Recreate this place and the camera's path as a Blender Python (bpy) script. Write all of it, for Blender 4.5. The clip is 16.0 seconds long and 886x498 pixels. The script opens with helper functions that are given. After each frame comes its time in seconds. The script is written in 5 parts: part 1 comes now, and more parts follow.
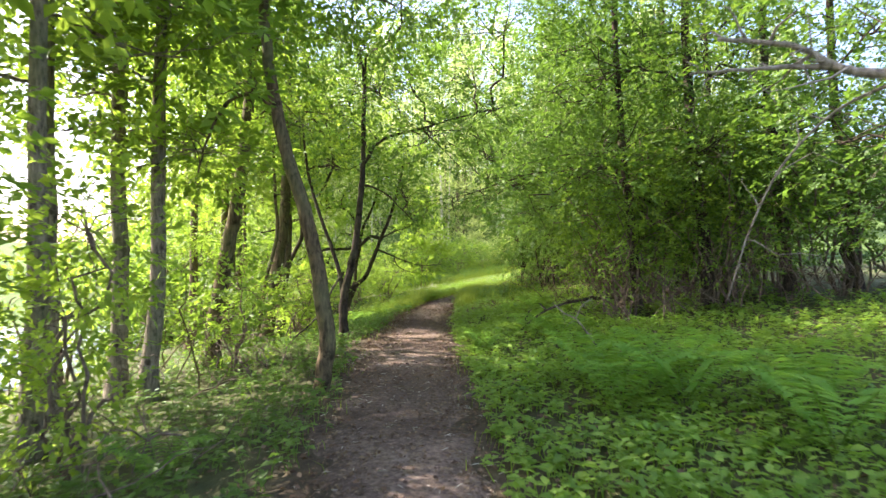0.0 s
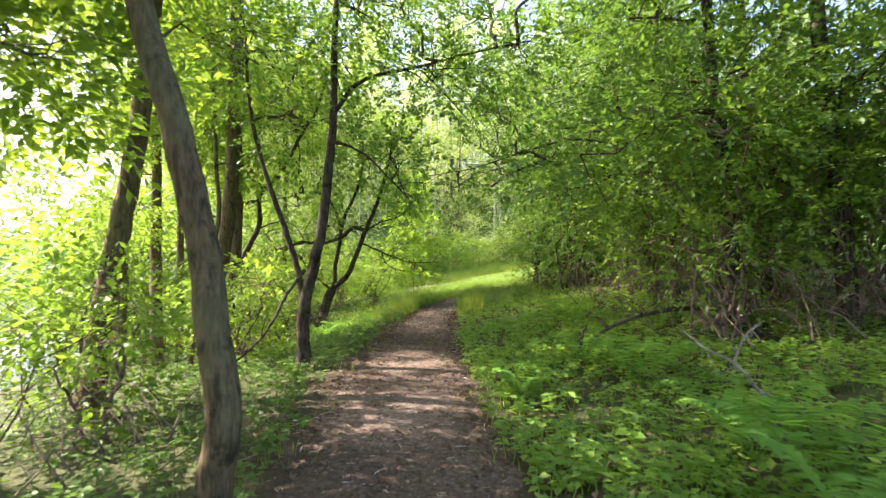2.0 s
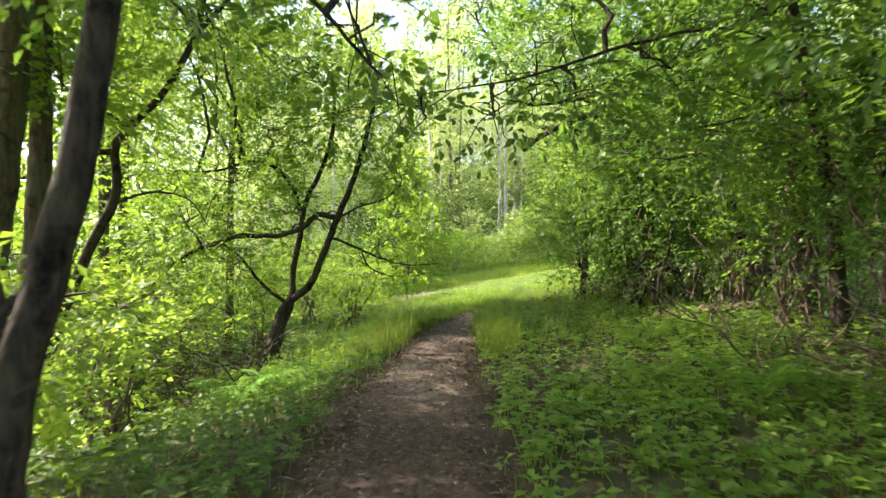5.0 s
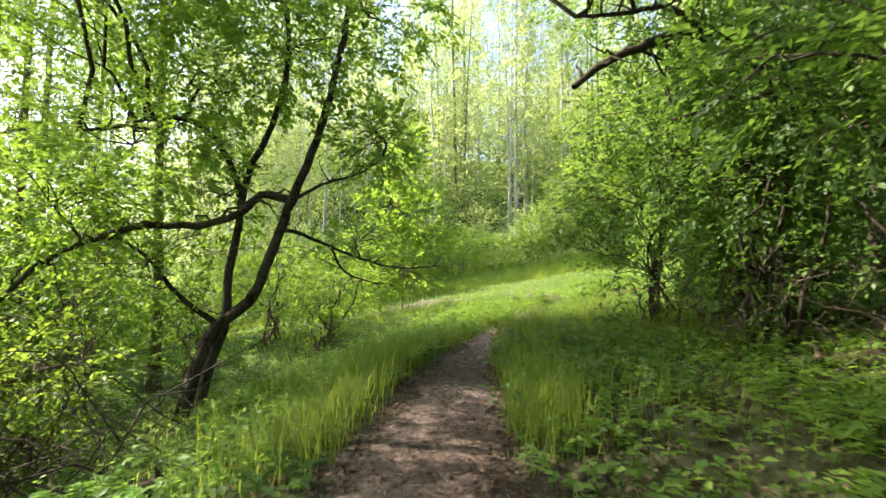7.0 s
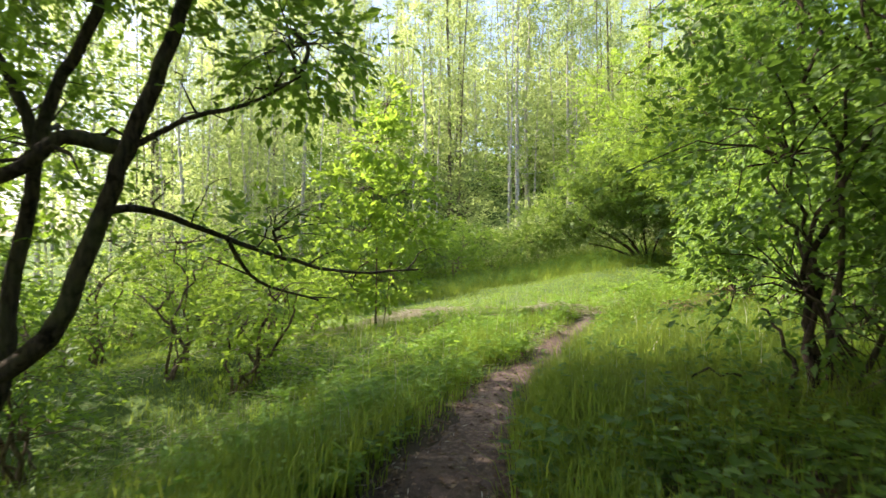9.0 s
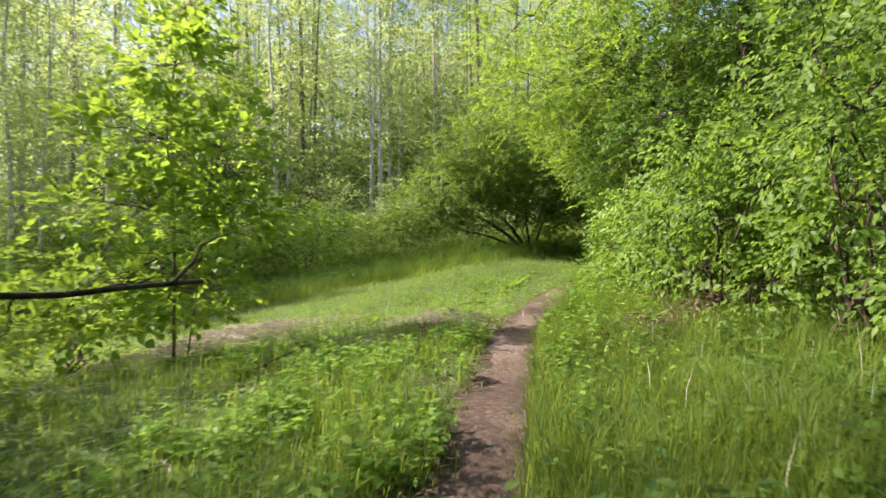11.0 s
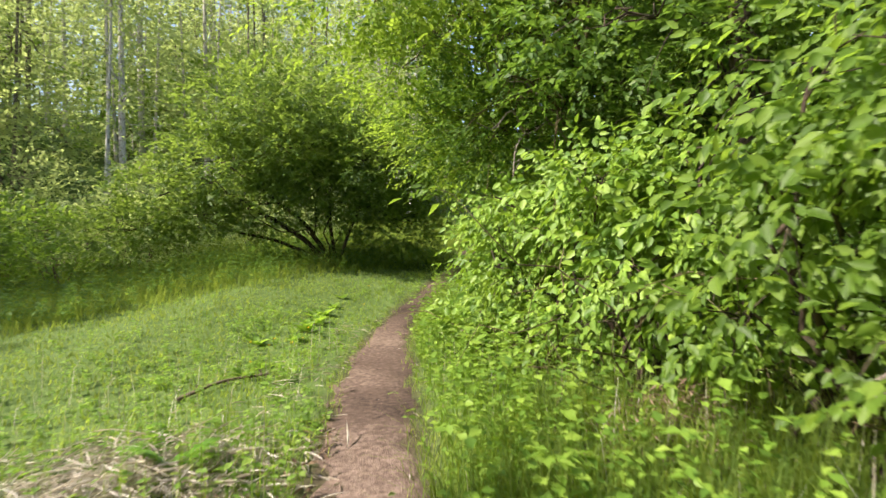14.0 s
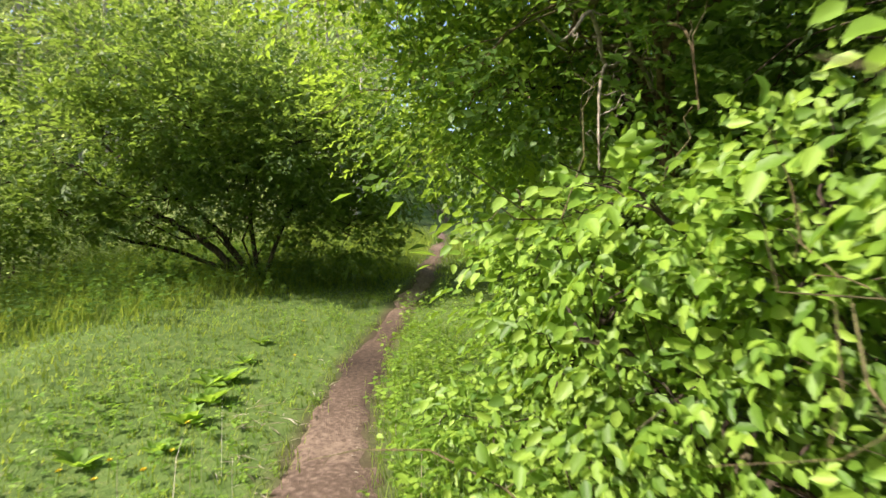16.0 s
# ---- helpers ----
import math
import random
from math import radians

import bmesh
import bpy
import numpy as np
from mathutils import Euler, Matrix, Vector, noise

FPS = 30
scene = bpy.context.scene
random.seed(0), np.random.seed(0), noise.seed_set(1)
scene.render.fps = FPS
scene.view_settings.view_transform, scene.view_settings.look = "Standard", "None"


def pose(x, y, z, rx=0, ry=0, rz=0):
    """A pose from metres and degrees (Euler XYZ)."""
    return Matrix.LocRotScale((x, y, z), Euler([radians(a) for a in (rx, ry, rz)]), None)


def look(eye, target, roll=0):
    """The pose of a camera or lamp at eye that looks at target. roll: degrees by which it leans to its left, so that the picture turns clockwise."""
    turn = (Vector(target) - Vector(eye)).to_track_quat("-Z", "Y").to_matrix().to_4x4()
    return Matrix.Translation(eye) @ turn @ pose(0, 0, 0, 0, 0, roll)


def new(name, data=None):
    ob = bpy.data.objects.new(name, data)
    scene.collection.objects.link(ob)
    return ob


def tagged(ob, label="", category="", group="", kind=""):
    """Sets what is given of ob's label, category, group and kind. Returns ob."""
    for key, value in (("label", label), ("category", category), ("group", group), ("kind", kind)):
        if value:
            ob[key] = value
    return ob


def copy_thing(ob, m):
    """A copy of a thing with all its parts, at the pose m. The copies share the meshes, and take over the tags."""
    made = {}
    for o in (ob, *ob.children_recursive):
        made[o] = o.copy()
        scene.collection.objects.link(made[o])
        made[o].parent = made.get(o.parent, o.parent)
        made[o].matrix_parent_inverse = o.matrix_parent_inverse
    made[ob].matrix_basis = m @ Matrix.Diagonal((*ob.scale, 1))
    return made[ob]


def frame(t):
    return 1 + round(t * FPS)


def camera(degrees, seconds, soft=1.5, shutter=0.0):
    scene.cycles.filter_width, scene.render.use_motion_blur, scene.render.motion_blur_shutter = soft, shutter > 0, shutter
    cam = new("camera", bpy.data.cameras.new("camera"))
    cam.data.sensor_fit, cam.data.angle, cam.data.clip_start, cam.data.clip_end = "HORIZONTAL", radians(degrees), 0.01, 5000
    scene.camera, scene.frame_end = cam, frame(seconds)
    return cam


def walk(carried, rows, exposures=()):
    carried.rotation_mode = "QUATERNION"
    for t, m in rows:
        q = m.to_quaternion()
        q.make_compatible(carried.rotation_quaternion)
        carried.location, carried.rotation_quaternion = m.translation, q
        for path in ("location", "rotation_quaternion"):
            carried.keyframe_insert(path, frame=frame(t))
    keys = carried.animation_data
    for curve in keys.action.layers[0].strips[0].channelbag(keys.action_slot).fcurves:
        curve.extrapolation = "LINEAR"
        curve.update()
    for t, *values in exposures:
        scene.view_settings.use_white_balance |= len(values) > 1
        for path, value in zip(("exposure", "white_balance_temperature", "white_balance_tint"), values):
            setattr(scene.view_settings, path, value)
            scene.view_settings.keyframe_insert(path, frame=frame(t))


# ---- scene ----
cam = camera(76.0, 16.0, shutter=0.35)
PATH = [
    (0, pose(0, 0, 1.4, 90.8, 0, 0)),
    (0.5, pose(-0.043, 0.856, 1.381, 90.8, -0.1, -0.2)),
    (1, pose(-0.118, 1.662, 1.343, 90.8, -0.1, -0.6)),
    (1.5, pose(-0.161, 2.53, 1.324, 90.6, -0.1, -0.8)),
    (2, pose(-0.217, 3.323, 1.298, 90.7, -0.1, -1)),
    (2.5, pose(-0.26, 4.216, 1.273, 90.7, -0.2, -1.3)),
    (3, pose(-0.298, 5.041, 1.253, 90.7, -0.2, -1.3)),
    (3.5, pose(-0.335, 5.859, 1.246, 90.7, -0.3, -1.3)),
    (6, pose(-0.315, 10.159, 1.27, 90.9, 0, -1.5)),
    (6.5, pose(-0.273, 11.095, 1.257, 90.9, -0.1, -1.3)),
    (7, pose(-0.219, 11.974, 1.251, 90.9, -0.1, -1)),
    (7.5, pose(-0.168, 12.924, 1.238, 90.8, -0.2, 0.2)),
    (8, pose(-0.07, 13.81, 1.246, 90.9, -0.2, 0.4)),
    (10.5, pose(0.21, 18.41, 1.32, 89.5, 0, -10.9)),
    (11, pose(0.341, 19.311, 1.292, 89.5, 0.1, -15.6)),
    (11.5, pose(0.593, 20.212, 1.284, 89.5, 0.1, -19.7)),
    (12, pose(0.907, 21.054, 1.316, 89.5, 0.2, -24.4)),
    (12.5, pose(1.215, 21.917, 1.328, 89.5, 0.1, -27.1)),
    (13, pose(1.57, 22.701, 1.341, 89.6, 0.1, -30.6)),
    (13.5, pose(1.924, 23.537, 1.363, 89.7, -0.1, -32.9)),
    (14, pose(2.309, 24.316, 1.446, 89.6, 0, -36.2)),
    (14.5, pose(2.724, 25.092, 1.539, 89.6, 0, -37.6)),
    (15, pose(3.187, 25.788, 1.592, 89.6, 0, -39.6)),
    (15.5, pose(3.566, 26.528, 1.625, 89.7, -0.2, -40.6)),
    (16, pose(3.966, 27.205, 1.659, 89.6, -0.1, -42.1)),
]
walk(cam, PATH, exposures=((0, 2.2, 6250, 21), (3.7, 2.22, 6300, 19), (6, 1.9, 6200, 18), (8, 1.7, 6200, 20), (10.5, 1.18, 6250, 23), (14, 1.12, 6350, 20), (16, 1.16, 6400, 18)))

# ---- sky and sun ----
SUN_FROM = Vector((-0.96, 0.28, 0.0)).normalized()
SUN_EL = 42.0
world = bpy.data.worlds.new("sky")
scene.world = world
world.use_nodes = True
wn = world.node_tree.nodes
sky = wn.new("ShaderNodeTexSky")
sky.sky_type = "NISHITA"
sky.sun_disc = False
sky.sun_elevation = radians(SUN_EL)
sky.sun_rotation = math.atan2(SUN_FROM.x, SUN_FROM.y)
sky.dust_density = 3.0
wn["Background"].inputs["Strength"].default_value = 0.15
world.node_tree.links.new(sky.outputs[0], wn["Background"].inputs["Color"])
sun = new("sun", bpy.data.lights.new("sun", "SUN"))
sun.data.energy = 5.0
sun.data.angle = radians(0.6)
sun.data.color = (1.0, 0.93, 0.80)
sun_dir = SUN_FROM * math.cos(radians(SUN_EL)) + Vector((0, 0, math.sin(radians(SUN_EL))))
sun.matrix_world = look(sun_dir * 60, (0, 0, 0))


# ---- materials ----
def nodes_of(name):
    m = bpy.data.materials.new(name)
    m.use_nodes = True
    t = m.node_tree
    return m, t.nodes, t.links, t.nodes["Principled BSDF"], t.nodes["Material Output"]


def ramp(nd, stops):
    r = nd.new("ShaderNodeValToRGB")
    e = r.color_ramp.elements
    while len(e) < len(stops):
        e.new(0.5)
    for k, (p, c) in enumerate(stops):
        e[k].position = p
        e[k].color = (*c, 1)
    return r


def leaf_material(name, dark, mid, light, trans, share=0.45, rough=0.5):
    m, nd, lk, bsdf, out = nodes_of(name)
    geo = nd.new("ShaderNodeNewGeometry")
    r = ramp(nd, ((0.0, dark), (0.55, mid), (1.0, light)))
    lk.new(geo.outputs["Random Per Island"], r.inputs[0])
    n = nd.new("ShaderNodeTexNoise")
    n.inputs["Scale"].default_value = 0.9
    n.inputs["Detail"].default_value = 2
    tc = nd.new("ShaderNodeTexCoord")
    lk.new(tc.outputs["Object"], n.inputs["Vector"])
    hsv = nd.new("ShaderNodeHueSaturation")
    mp = nd.new("ShaderNodeMapRange")
    mp.inputs["To Min"].default_value = 0.65
    mp.inputs["To Max"].default_value = 1.35
    fine = nd.new("ShaderNodeTexNoise")
    fine.inputs["Scale"].default_value = 55
    fine.inputs["Detail"].default_value = 3
    lk.new(tc.outputs["Object"], fine.inputs["Vector"])
    blend = nd.new("ShaderNodeMix")
    blend.inputs["Factor"].default_value = 0.35
    lk.new(n.outputs["Fac"], blend.inputs["A"])
    lk.new(fine.outputs["Fac"], blend.inputs["B"])
    lk.new(blend.outputs["Result"], mp.inputs["Value"])
    lk.new(mp.outputs["Result"], hsv.inputs["Value"])
    lk.new(r.outputs["Color"], hsv.inputs["Color"])
    lk.new(hsv.outputs["Color"], bsdf.inputs["Base Color"])
    bsdf.inputs["Roughness"].default_value = rough
    bsdf.inputs["Specular IOR Level"].default_value = 0.27
    tl = nd.new("ShaderNodeBsdfTranslucent")
    hs2 = nd.new("ShaderNodeHueSaturation")
    hs2.inputs["Color"].default_value = (*trans, 1)
    lk.new(mp.outputs["Result"], hs2.inputs["Value"])
    lk.new(hs2.outputs["Color"], tl.inputs["Color"])
    mix = nd.new("ShaderNodeMixShader")
    mix.inputs[0].default_value = share
    lk.new(bsdf.outputs[0], mix.inputs[1])
    lk.new(tl.outputs[0], mix.inputs[2])
    lk.new(mix.outputs[0], out.inputs["Surface"])
    return m


def bark_material(name, low, high, moss=0.0, scale=14.0):
    m, nd, lk, bsdf, out = nodes_of(name)
    tc = nd.new("ShaderNodeTexCoord")
    mapn = nd.new("ShaderNodeMapping")
    mapn.inputs["Scale"].default_value = (1, 1, 0.22)
    lk.new(tc.outputs["Object"], mapn.inputs["Vector"])
    n = nd.new("ShaderNodeTexNoise")
    n.inputs["Scale"].default_value = scale * 2.2
    n.inputs["Detail"].default_value = 7
    n.inputs["Roughness"].default_value = 0.65
    lk.new(mapn.outputs[0], n.inputs["Vector"])
    big = nd.new("ShaderNodeTexNoise")
    big.inputs["Scale"].default_value = 2.6
    big.inputs["Detail"].default_value = 4
    lk.new(tc.outputs["Object"], big.inputs["Vector"])
    r = ramp(nd, ((0.36, low), (0.64, high)))
    lk.new(n.outputs["Fac"], r.inputs[0])
    knot = nd.new("ShaderNodeTexNoise")
    knot.inputs["Scale"].default_value = 9.0
    knot.inputs["Detail"].default_value = 3
    lk.new(tc.outputs["Object"], knot.inputs["Vector"])
    kr = ramp(nd, ((0.33, (0.35, 0.33, 0.31)), (0.43, (1, 1, 1)), (0.66, (1, 1, 1)), (0.74, (1.35, 1.35, 1.25))))
    lk.new(knot.outputs["Fac"], kr.inputs[0])
    mul = nd.new("ShaderNodeMix")
    mul.data_type = "RGBA"
    mul.blend_type = "MULTIPLY"
    mul.inputs["Factor"].default_value = 1.0
    lk.new(r.outputs["Color"], mul.inputs["A"])
    lk.new(kr.outputs["Color"], mul.inputs["B"])
    mr = ramp(nd, ((0.52 - 0.2 * moss, (0, 0, 0)), (0.66, (moss, moss, moss))))
    lk.new(big.outputs["Fac"], mr.inputs[0])
    mix = nd.new("ShaderNodeMix")
    mix.data_type = "RGBA"
    lk.new(mr.outputs["Color"], mix.inputs["Factor"])
    lk.new(mul.outputs["Result"], mix.inputs["A"])
    mix.inputs["B"].default_value = (0.13, 0.14, 0.06, 1)
    lk.new(mix.outputs["Result"], bsdf.inputs["Base Color"])
    bsdf.inputs["Roughness"].default_value = 0.9
    bsdf.inputs["Specular IOR Level"].default_value = 0.15
    b = nd.new("ShaderNodeBump")
    b.inputs["Strength"].default_value = 0.7
    b.inputs["Distance"].default_value = 0.02
    lk.new(n.outputs["Fac"], b.inputs["Height"])
    lk.new(b.outputs[0], bsdf.inputs["Normal"])
    return m


def soil_material(name, stops, scale, cover=None):
    m, nd, lk, bsdf, out = nodes_of(name)
    tc = nd.new("ShaderNodeTexCoord")
    n = nd.new("ShaderNodeTexNoise")
    n.inputs["Scale"].default_value = scale
    n.inputs["Detail"].default_value = 9
    n.inputs["Roughness"].default_value = 0.7
    lk.new(tc.outputs["Object"], n.inputs["Vector"])
    big = nd.new("ShaderNodeTexNoise")
    big.inputs["Scale"].default_value = 0.45
    big.inputs["Detail"].default_value = 5
    lk.new(tc.outputs["Object"], big.inputs["Vector"])
    add = nd.new("ShaderNodeMath")
    add.operation = "ADD"
    lk.new(n.outputs["Fac"], add.inputs[0])
    lk.new(big.outputs["Fac"], add.inputs[1])
    half = nd.new("ShaderNodeMath")
    half.operation = "MULTIPLY"
    half.inputs[1].default_value = 0.5
    lk.new(add.outputs[0], half.inputs[0])
    r = ramp(nd, stops)
    lk.new(half.outputs[0], r.inputs[0])
    col = r.outputs["Color"]
    if cover:
        at = nd.new("ShaderNodeAttribute")
        at.attribute_name = "cover"
        g = ramp(nd, cover)
        lk.new(n.outputs["Fac"], g.inputs[0])
        mx = nd.new("ShaderNodeMix")
        mx.data_type = "RGBA"
        lk.new(at.outputs["Fac"], mx.inputs["Factor"])
        lk.new(col, mx.inputs["A"])
        lk.new(g.outputs["Color"], mx.inputs["B"])
        col = mx.outputs["Result"]
    lk.new(col, bsdf.inputs["Base Color"])
    bsdf.inputs["Roughness"].default_value = 0.95
    bsdf.inputs["Specular IOR Level"].default_value = 0.2
    vor = nd.new("ShaderNodeTexNoise")
    vor.inputs["Scale"].default_value = scale * 4.5
    vor.inputs["Detail"].default_value = 5
    lk.new(tc.outputs["Object"], vor.inputs["Vector"])
    hs = nd.new("ShaderNodeMath")
    hs.operation = "ADD"
    lk.new(n.outputs["Fac"], hs.inputs[0])
    lk.new(vor.outputs["Fac"], hs.inputs[1])
    b = nd.new("ShaderNodeBump")
    b.inputs["Strength"].default_value = 0.8
    b.inputs["Distance"].default_value = 0.02
    lk.new(hs.outputs[0], b.inputs["Height"])
    lk.new(b.outputs[0], bsdf.inputs["Normal"])
    return m


M_LEAF = leaf_material("leaf_green", (0.055, 0.105, 0.014), (0.095, 0.17, 0.02), (0.155, 0.24, 0.03), (0.31, 0.48, 0.04), 0.44)
# Darker copy of M_LEAF; mostly stands in for shade on foliage.
M_LEAF_DARK = leaf_material("leaf_deep_shade_green", (0.042, 0.084, 0.016), (0.074, 0.138, 0.023), (0.12, 0.19, 0.035), (0.21, 0.37, 0.035), 0.36)
M_LEAF_YELLOW = leaf_material("leaf_yellow_green", (0.085, 0.16, 0.018), (0.14, 0.23, 0.024), (0.20, 0.28, 0.03), (0.40, 0.57, 0.05), 0.47)
# Light spring green, paled and blued further to paint distance haze.
M_LEAF_PALE_HAZE = leaf_material("leaf_pale_haze_green", (0.13, 0.18, 0.065), (0.20, 0.265, 0.10), (0.28, 0.33, 0.14), (0.56, 0.66, 0.2), 0.54)
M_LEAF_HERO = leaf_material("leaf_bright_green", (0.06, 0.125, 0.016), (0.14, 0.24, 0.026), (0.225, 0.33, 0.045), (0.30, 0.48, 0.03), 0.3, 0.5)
M_LEAF_WILLOW = leaf_material("willow_leaf", (0.05, 0.095, 0.018), (0.095, 0.16, 0.03), (0.15, 0.22, 0.045), (0.29, 0.42, 0.05), 0.42)
M_HERB = leaf_material("herb_leaf", (0.07, 0.14, 0.022), (0.14, 0.245, 0.036), (0.235, 0.335, 0.06), (0.36, 0.56, 0.045), 0.42)
M_FERN = leaf_material("fern_frond_green", (0.085, 0.19, 0.026), (0.135, 0.28, 0.036), (0.2, 0.34, 0.05), (0.33, 0.55, 0.045), 0.42)
M_GRASS = leaf_material("grass_blade", (0.05, 0.10, 0.014), (0.095, 0.155, 0.021), (0.165, 0.22, 0.036), (0.40, 0.50, 0.055), 0.44, 0.7)
M_STRAW = leaf_material("dry_straw", (0.36, 0.31, 0.22), (0.54, 0.49, 0.39), (0.70, 0.66, 0.56), (0.5, 0.44, 0.3), 0.2, 0.8)
M_LITTER = leaf_material("dead_leaf", (0.06, 0.035, 0.02), (0.13, 0.08, 0.045), (0.24, 0.17, 0.10), (0.14, 0.08, 0.03), 0.12, 0.8)
M_BRACKEN = leaf_material("dead_bracken", (0.10, 0.065, 0.04), (0.21, 0.14, 0.09), (0.34, 0.25, 0.17), (0.2, 0.12, 0.06), 0.12, 0.8)
M_FLOWER = leaf_material("yellow_petal", (0.55, 0.42, 0.01), (0.65, 0.5, 0.01), (0.7, 0.56, 0.02), (0.6, 0.45, 0.01), 0.2)
M_BARK = bark_material("grey_brown_bark", (0.045, 0.033, 0.018), (0.165, 0.122, 0.062), 0.5)
M_BARK_GREY = bark_material("light_grey_bark", (0.08, 0.066, 0.048), (0.30, 0.25, 0.18), 0.45)
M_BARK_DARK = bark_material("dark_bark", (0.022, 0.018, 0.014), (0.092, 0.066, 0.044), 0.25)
M_BARK_PALE = bark_material("pale_bark", (0.26, 0.24, 0.20), (0.66, 0.62, 0.55), 0.12)
M_BARK_DEAD = bark_material("dead_grey_bark", (0.13, 0.105, 0.08), (0.36, 0.31, 0.25), 0.3)
M_TWIG = bark_material("dry_twig", (0.075, 0.053, 0.036), (0.22, 0.165, 0.115), 0.0)
M_PATH = soil_material("trodden_earth", ((0.37, (0.036, 0.024, 0.017)), (0.5, (0.125, 0.086, 0.062)), (0.63, (0.30, 0.22, 0.165))), 22)
M_GROUND = soil_material("forest_soil", ((0.30, (0.03, 0.022, 0.014)), (0.5, (0.07, 0.05, 0.03)), (0.68, (0.09, 0.085, 0.04))), 12,
                         ((0.3, (0.045, 0.085, 0.018)), (0.55, (0.09, 0.14, 0.03)), (0.75, (0.19, 0.19, 0.08))))


def water_material():
    m, nd, lk, bsdf, out = nodes_of("lake_water")
    bsdf.inputs["Base Color"].default_value = (0.03, 0.04, 0.035, 1)
    bsdf.inputs["Roughness"].default_value = 0.12
    n = nd.new("ShaderNodeTexNoise")
    n.inputs["Scale"].default_value = 1.6
    n.inputs["Detail"].default_value = 4
    tc = nd.new("ShaderNodeTexCoord")
    lk.new(tc.outputs["Object"], n.inputs["Vector"])
    b = nd.new("ShaderNodeBump")
    b.inputs["Strength"].default_value = 0.25
    b.inputs["Distance"].default_value = 0.1
    lk.new(n.outputs["Fac"], b.inputs["Height"])
    lk.new(b.outputs[0], bsdf.inputs["Normal"])
    return m


M_WATER = water_material()

# ---- the lie of the land ----
LINE_Y = np.array([-30, 0, 3.4, 7, 9, 11.5, 13.5, 15.2, 17, 18.4, 19.6, 21, 22, 24, 26, 28, 29.4, 31, 33, 36, 40, 46, 60])
LINE_X = np.array([-.3, -.25, -.27, -.43, -.57, -.5, -.4, -.33, -.1, .03, .3, .78, 1.25, 2.2, 3.12, 4.35, 5.2, 6.25, 8.0, 11.3, 15.4, 21.0, 34])
LINE_W = np.array([.58, .58, .57, .68, .76, .64, .58, .5, .5, .42, .33, .27, .27, .29, .35, .4, .41, .35, .27, .25, .25, .25, .25])
LINE_Z = np.array([0, 0, -.03, -.07, -.07, -.06, -.05, -.05, -.05, -.05, -.03, 0, .02, .06, .1, .1, .1, .14, .36, .86, 1.55, 2.6, 5.0])


def smooth01(v):
    v = np.clip(v, 0, 1)
    return v * v * (3 - 2 * v)


def track(y):
    return np.interp(y, LINE_Y, LINE_X), np.interp(y, LINE_Y, LINE_W)


def lumps(x, y):
    return (np.sin(x * 1.7 + 0.6 * np.sin(y * 1.3)) * np.cos(y * 1.9 + 0.5 * np.sin(x * 2.1)) * 0.5
            + 0.35 * np.sin(x * 4.3 + y * 2.2) * np.cos(y * 3.7 - x * 1.4))


def height(x, y):
    """The ground's height over the plan."""
    x, y = np.asarray(x, float), np.asarray(y, float)
    cx, w = track(y)
    u = x - cx
    z = np.interp(y, LINE_Y, LINE_Z)
    left = np.maximum(-u - w - 0.15, 0)
    right = np.maximum(u - w - 0.1, 0)
    meadow = smooth01((y - 20) / 6)
    bank = smooth01((y - 11.5) / 3) * (1 - smooth01((y - 21) / 4))
    fall = 0.15 * (1 - meadow) + 0.06 * meadow * (1 - smooth01((y - 29) / 6)) + 0.13 * bank * smooth01((8 - left) / 4)
    z = z - fall * np.minimum(left, 7 - 3 * meadow) - 0.15 * meadow * np.clip(left - 4, 0, 16) - 0.4 * np.maximum(left - 7, 0) * (1 - meadow)
    z = z + 0.13 * np.minimum(right, 6) + 0.05 * np.clip(right - 6, 0, 30)
    z = np.where(left > 7, np.maximum(z, -3.2), z)
    off = smooth01((np.abs(u) - w) / 0.5)
    z = z + off * (0.045 * lumps(x, y) + 0.012 * lumps(x * 3, y * 3))
    z = z + smooth01((y - 41) / 10) * np.clip(y - 41, 0, 60) * 0.24 * smooth01((x + 30) / 25)
    z = z + smooth01((-x - 150) / 60) * 6
    return z


def zat(x, y):
    return float(height(x, y))


def from_arrays(name, verts, tris=None, quads=None):
    """A mesh from numpy arrays of corners and of faces with three and four corners."""
    me = bpy.data.meshes.new(name)
    tris = np.zeros((0, 3), int) if tris is None else np.asarray(tris, int).reshape(-1, 3)
    quads = np.zeros((0, 4), int) if quads is None else np.asarray(quads, int).reshape(-1, 4)
    me.vertices.add(len(verts))
    me.vertices.foreach_set("co", np.asarray(verts, np.float32).ravel())
    loops = np.concatenate([tris.ravel(), quads.ravel()]).astype(np.int32)
    me.loops.add(len(loops))
    me.loops.foreach_set("vertex_index", loops)
    starts = np.concatenate([np.arange(len(tris)) * 3, len(tris) * 3 + np.arange(len(quads)) * 4]).astype(np.int32)
    me.polygons.add(len(starts))
    me.polygons.foreach_set("loop_start", starts)
    me.update(calc_edges=True)
    me.validate()
    return me


def part(name, me, material, parent=None, label="", smooth=False):
    """Links a mesh as one object, under a thing where one is given."""
    me.materials.append(material)
    if smooth:
        me.polygons.foreach_set("use_smooth", np.ones(len(me.polygons), bool))
    ob = new(name, me)
    if parent:
        ob.parent = parent
        ob.matrix_parent_inverse = parent.matrix_world.inverted()
    if label:
        ob["label"] = label
    return ob


def thing(name, place, label, category, group=""):
    ob = new(name)
    ob.location = place
    ob.empty_display_size = 0.2
    bpy.context.view_layer.update()
    return tagged(ob, label, category, group)


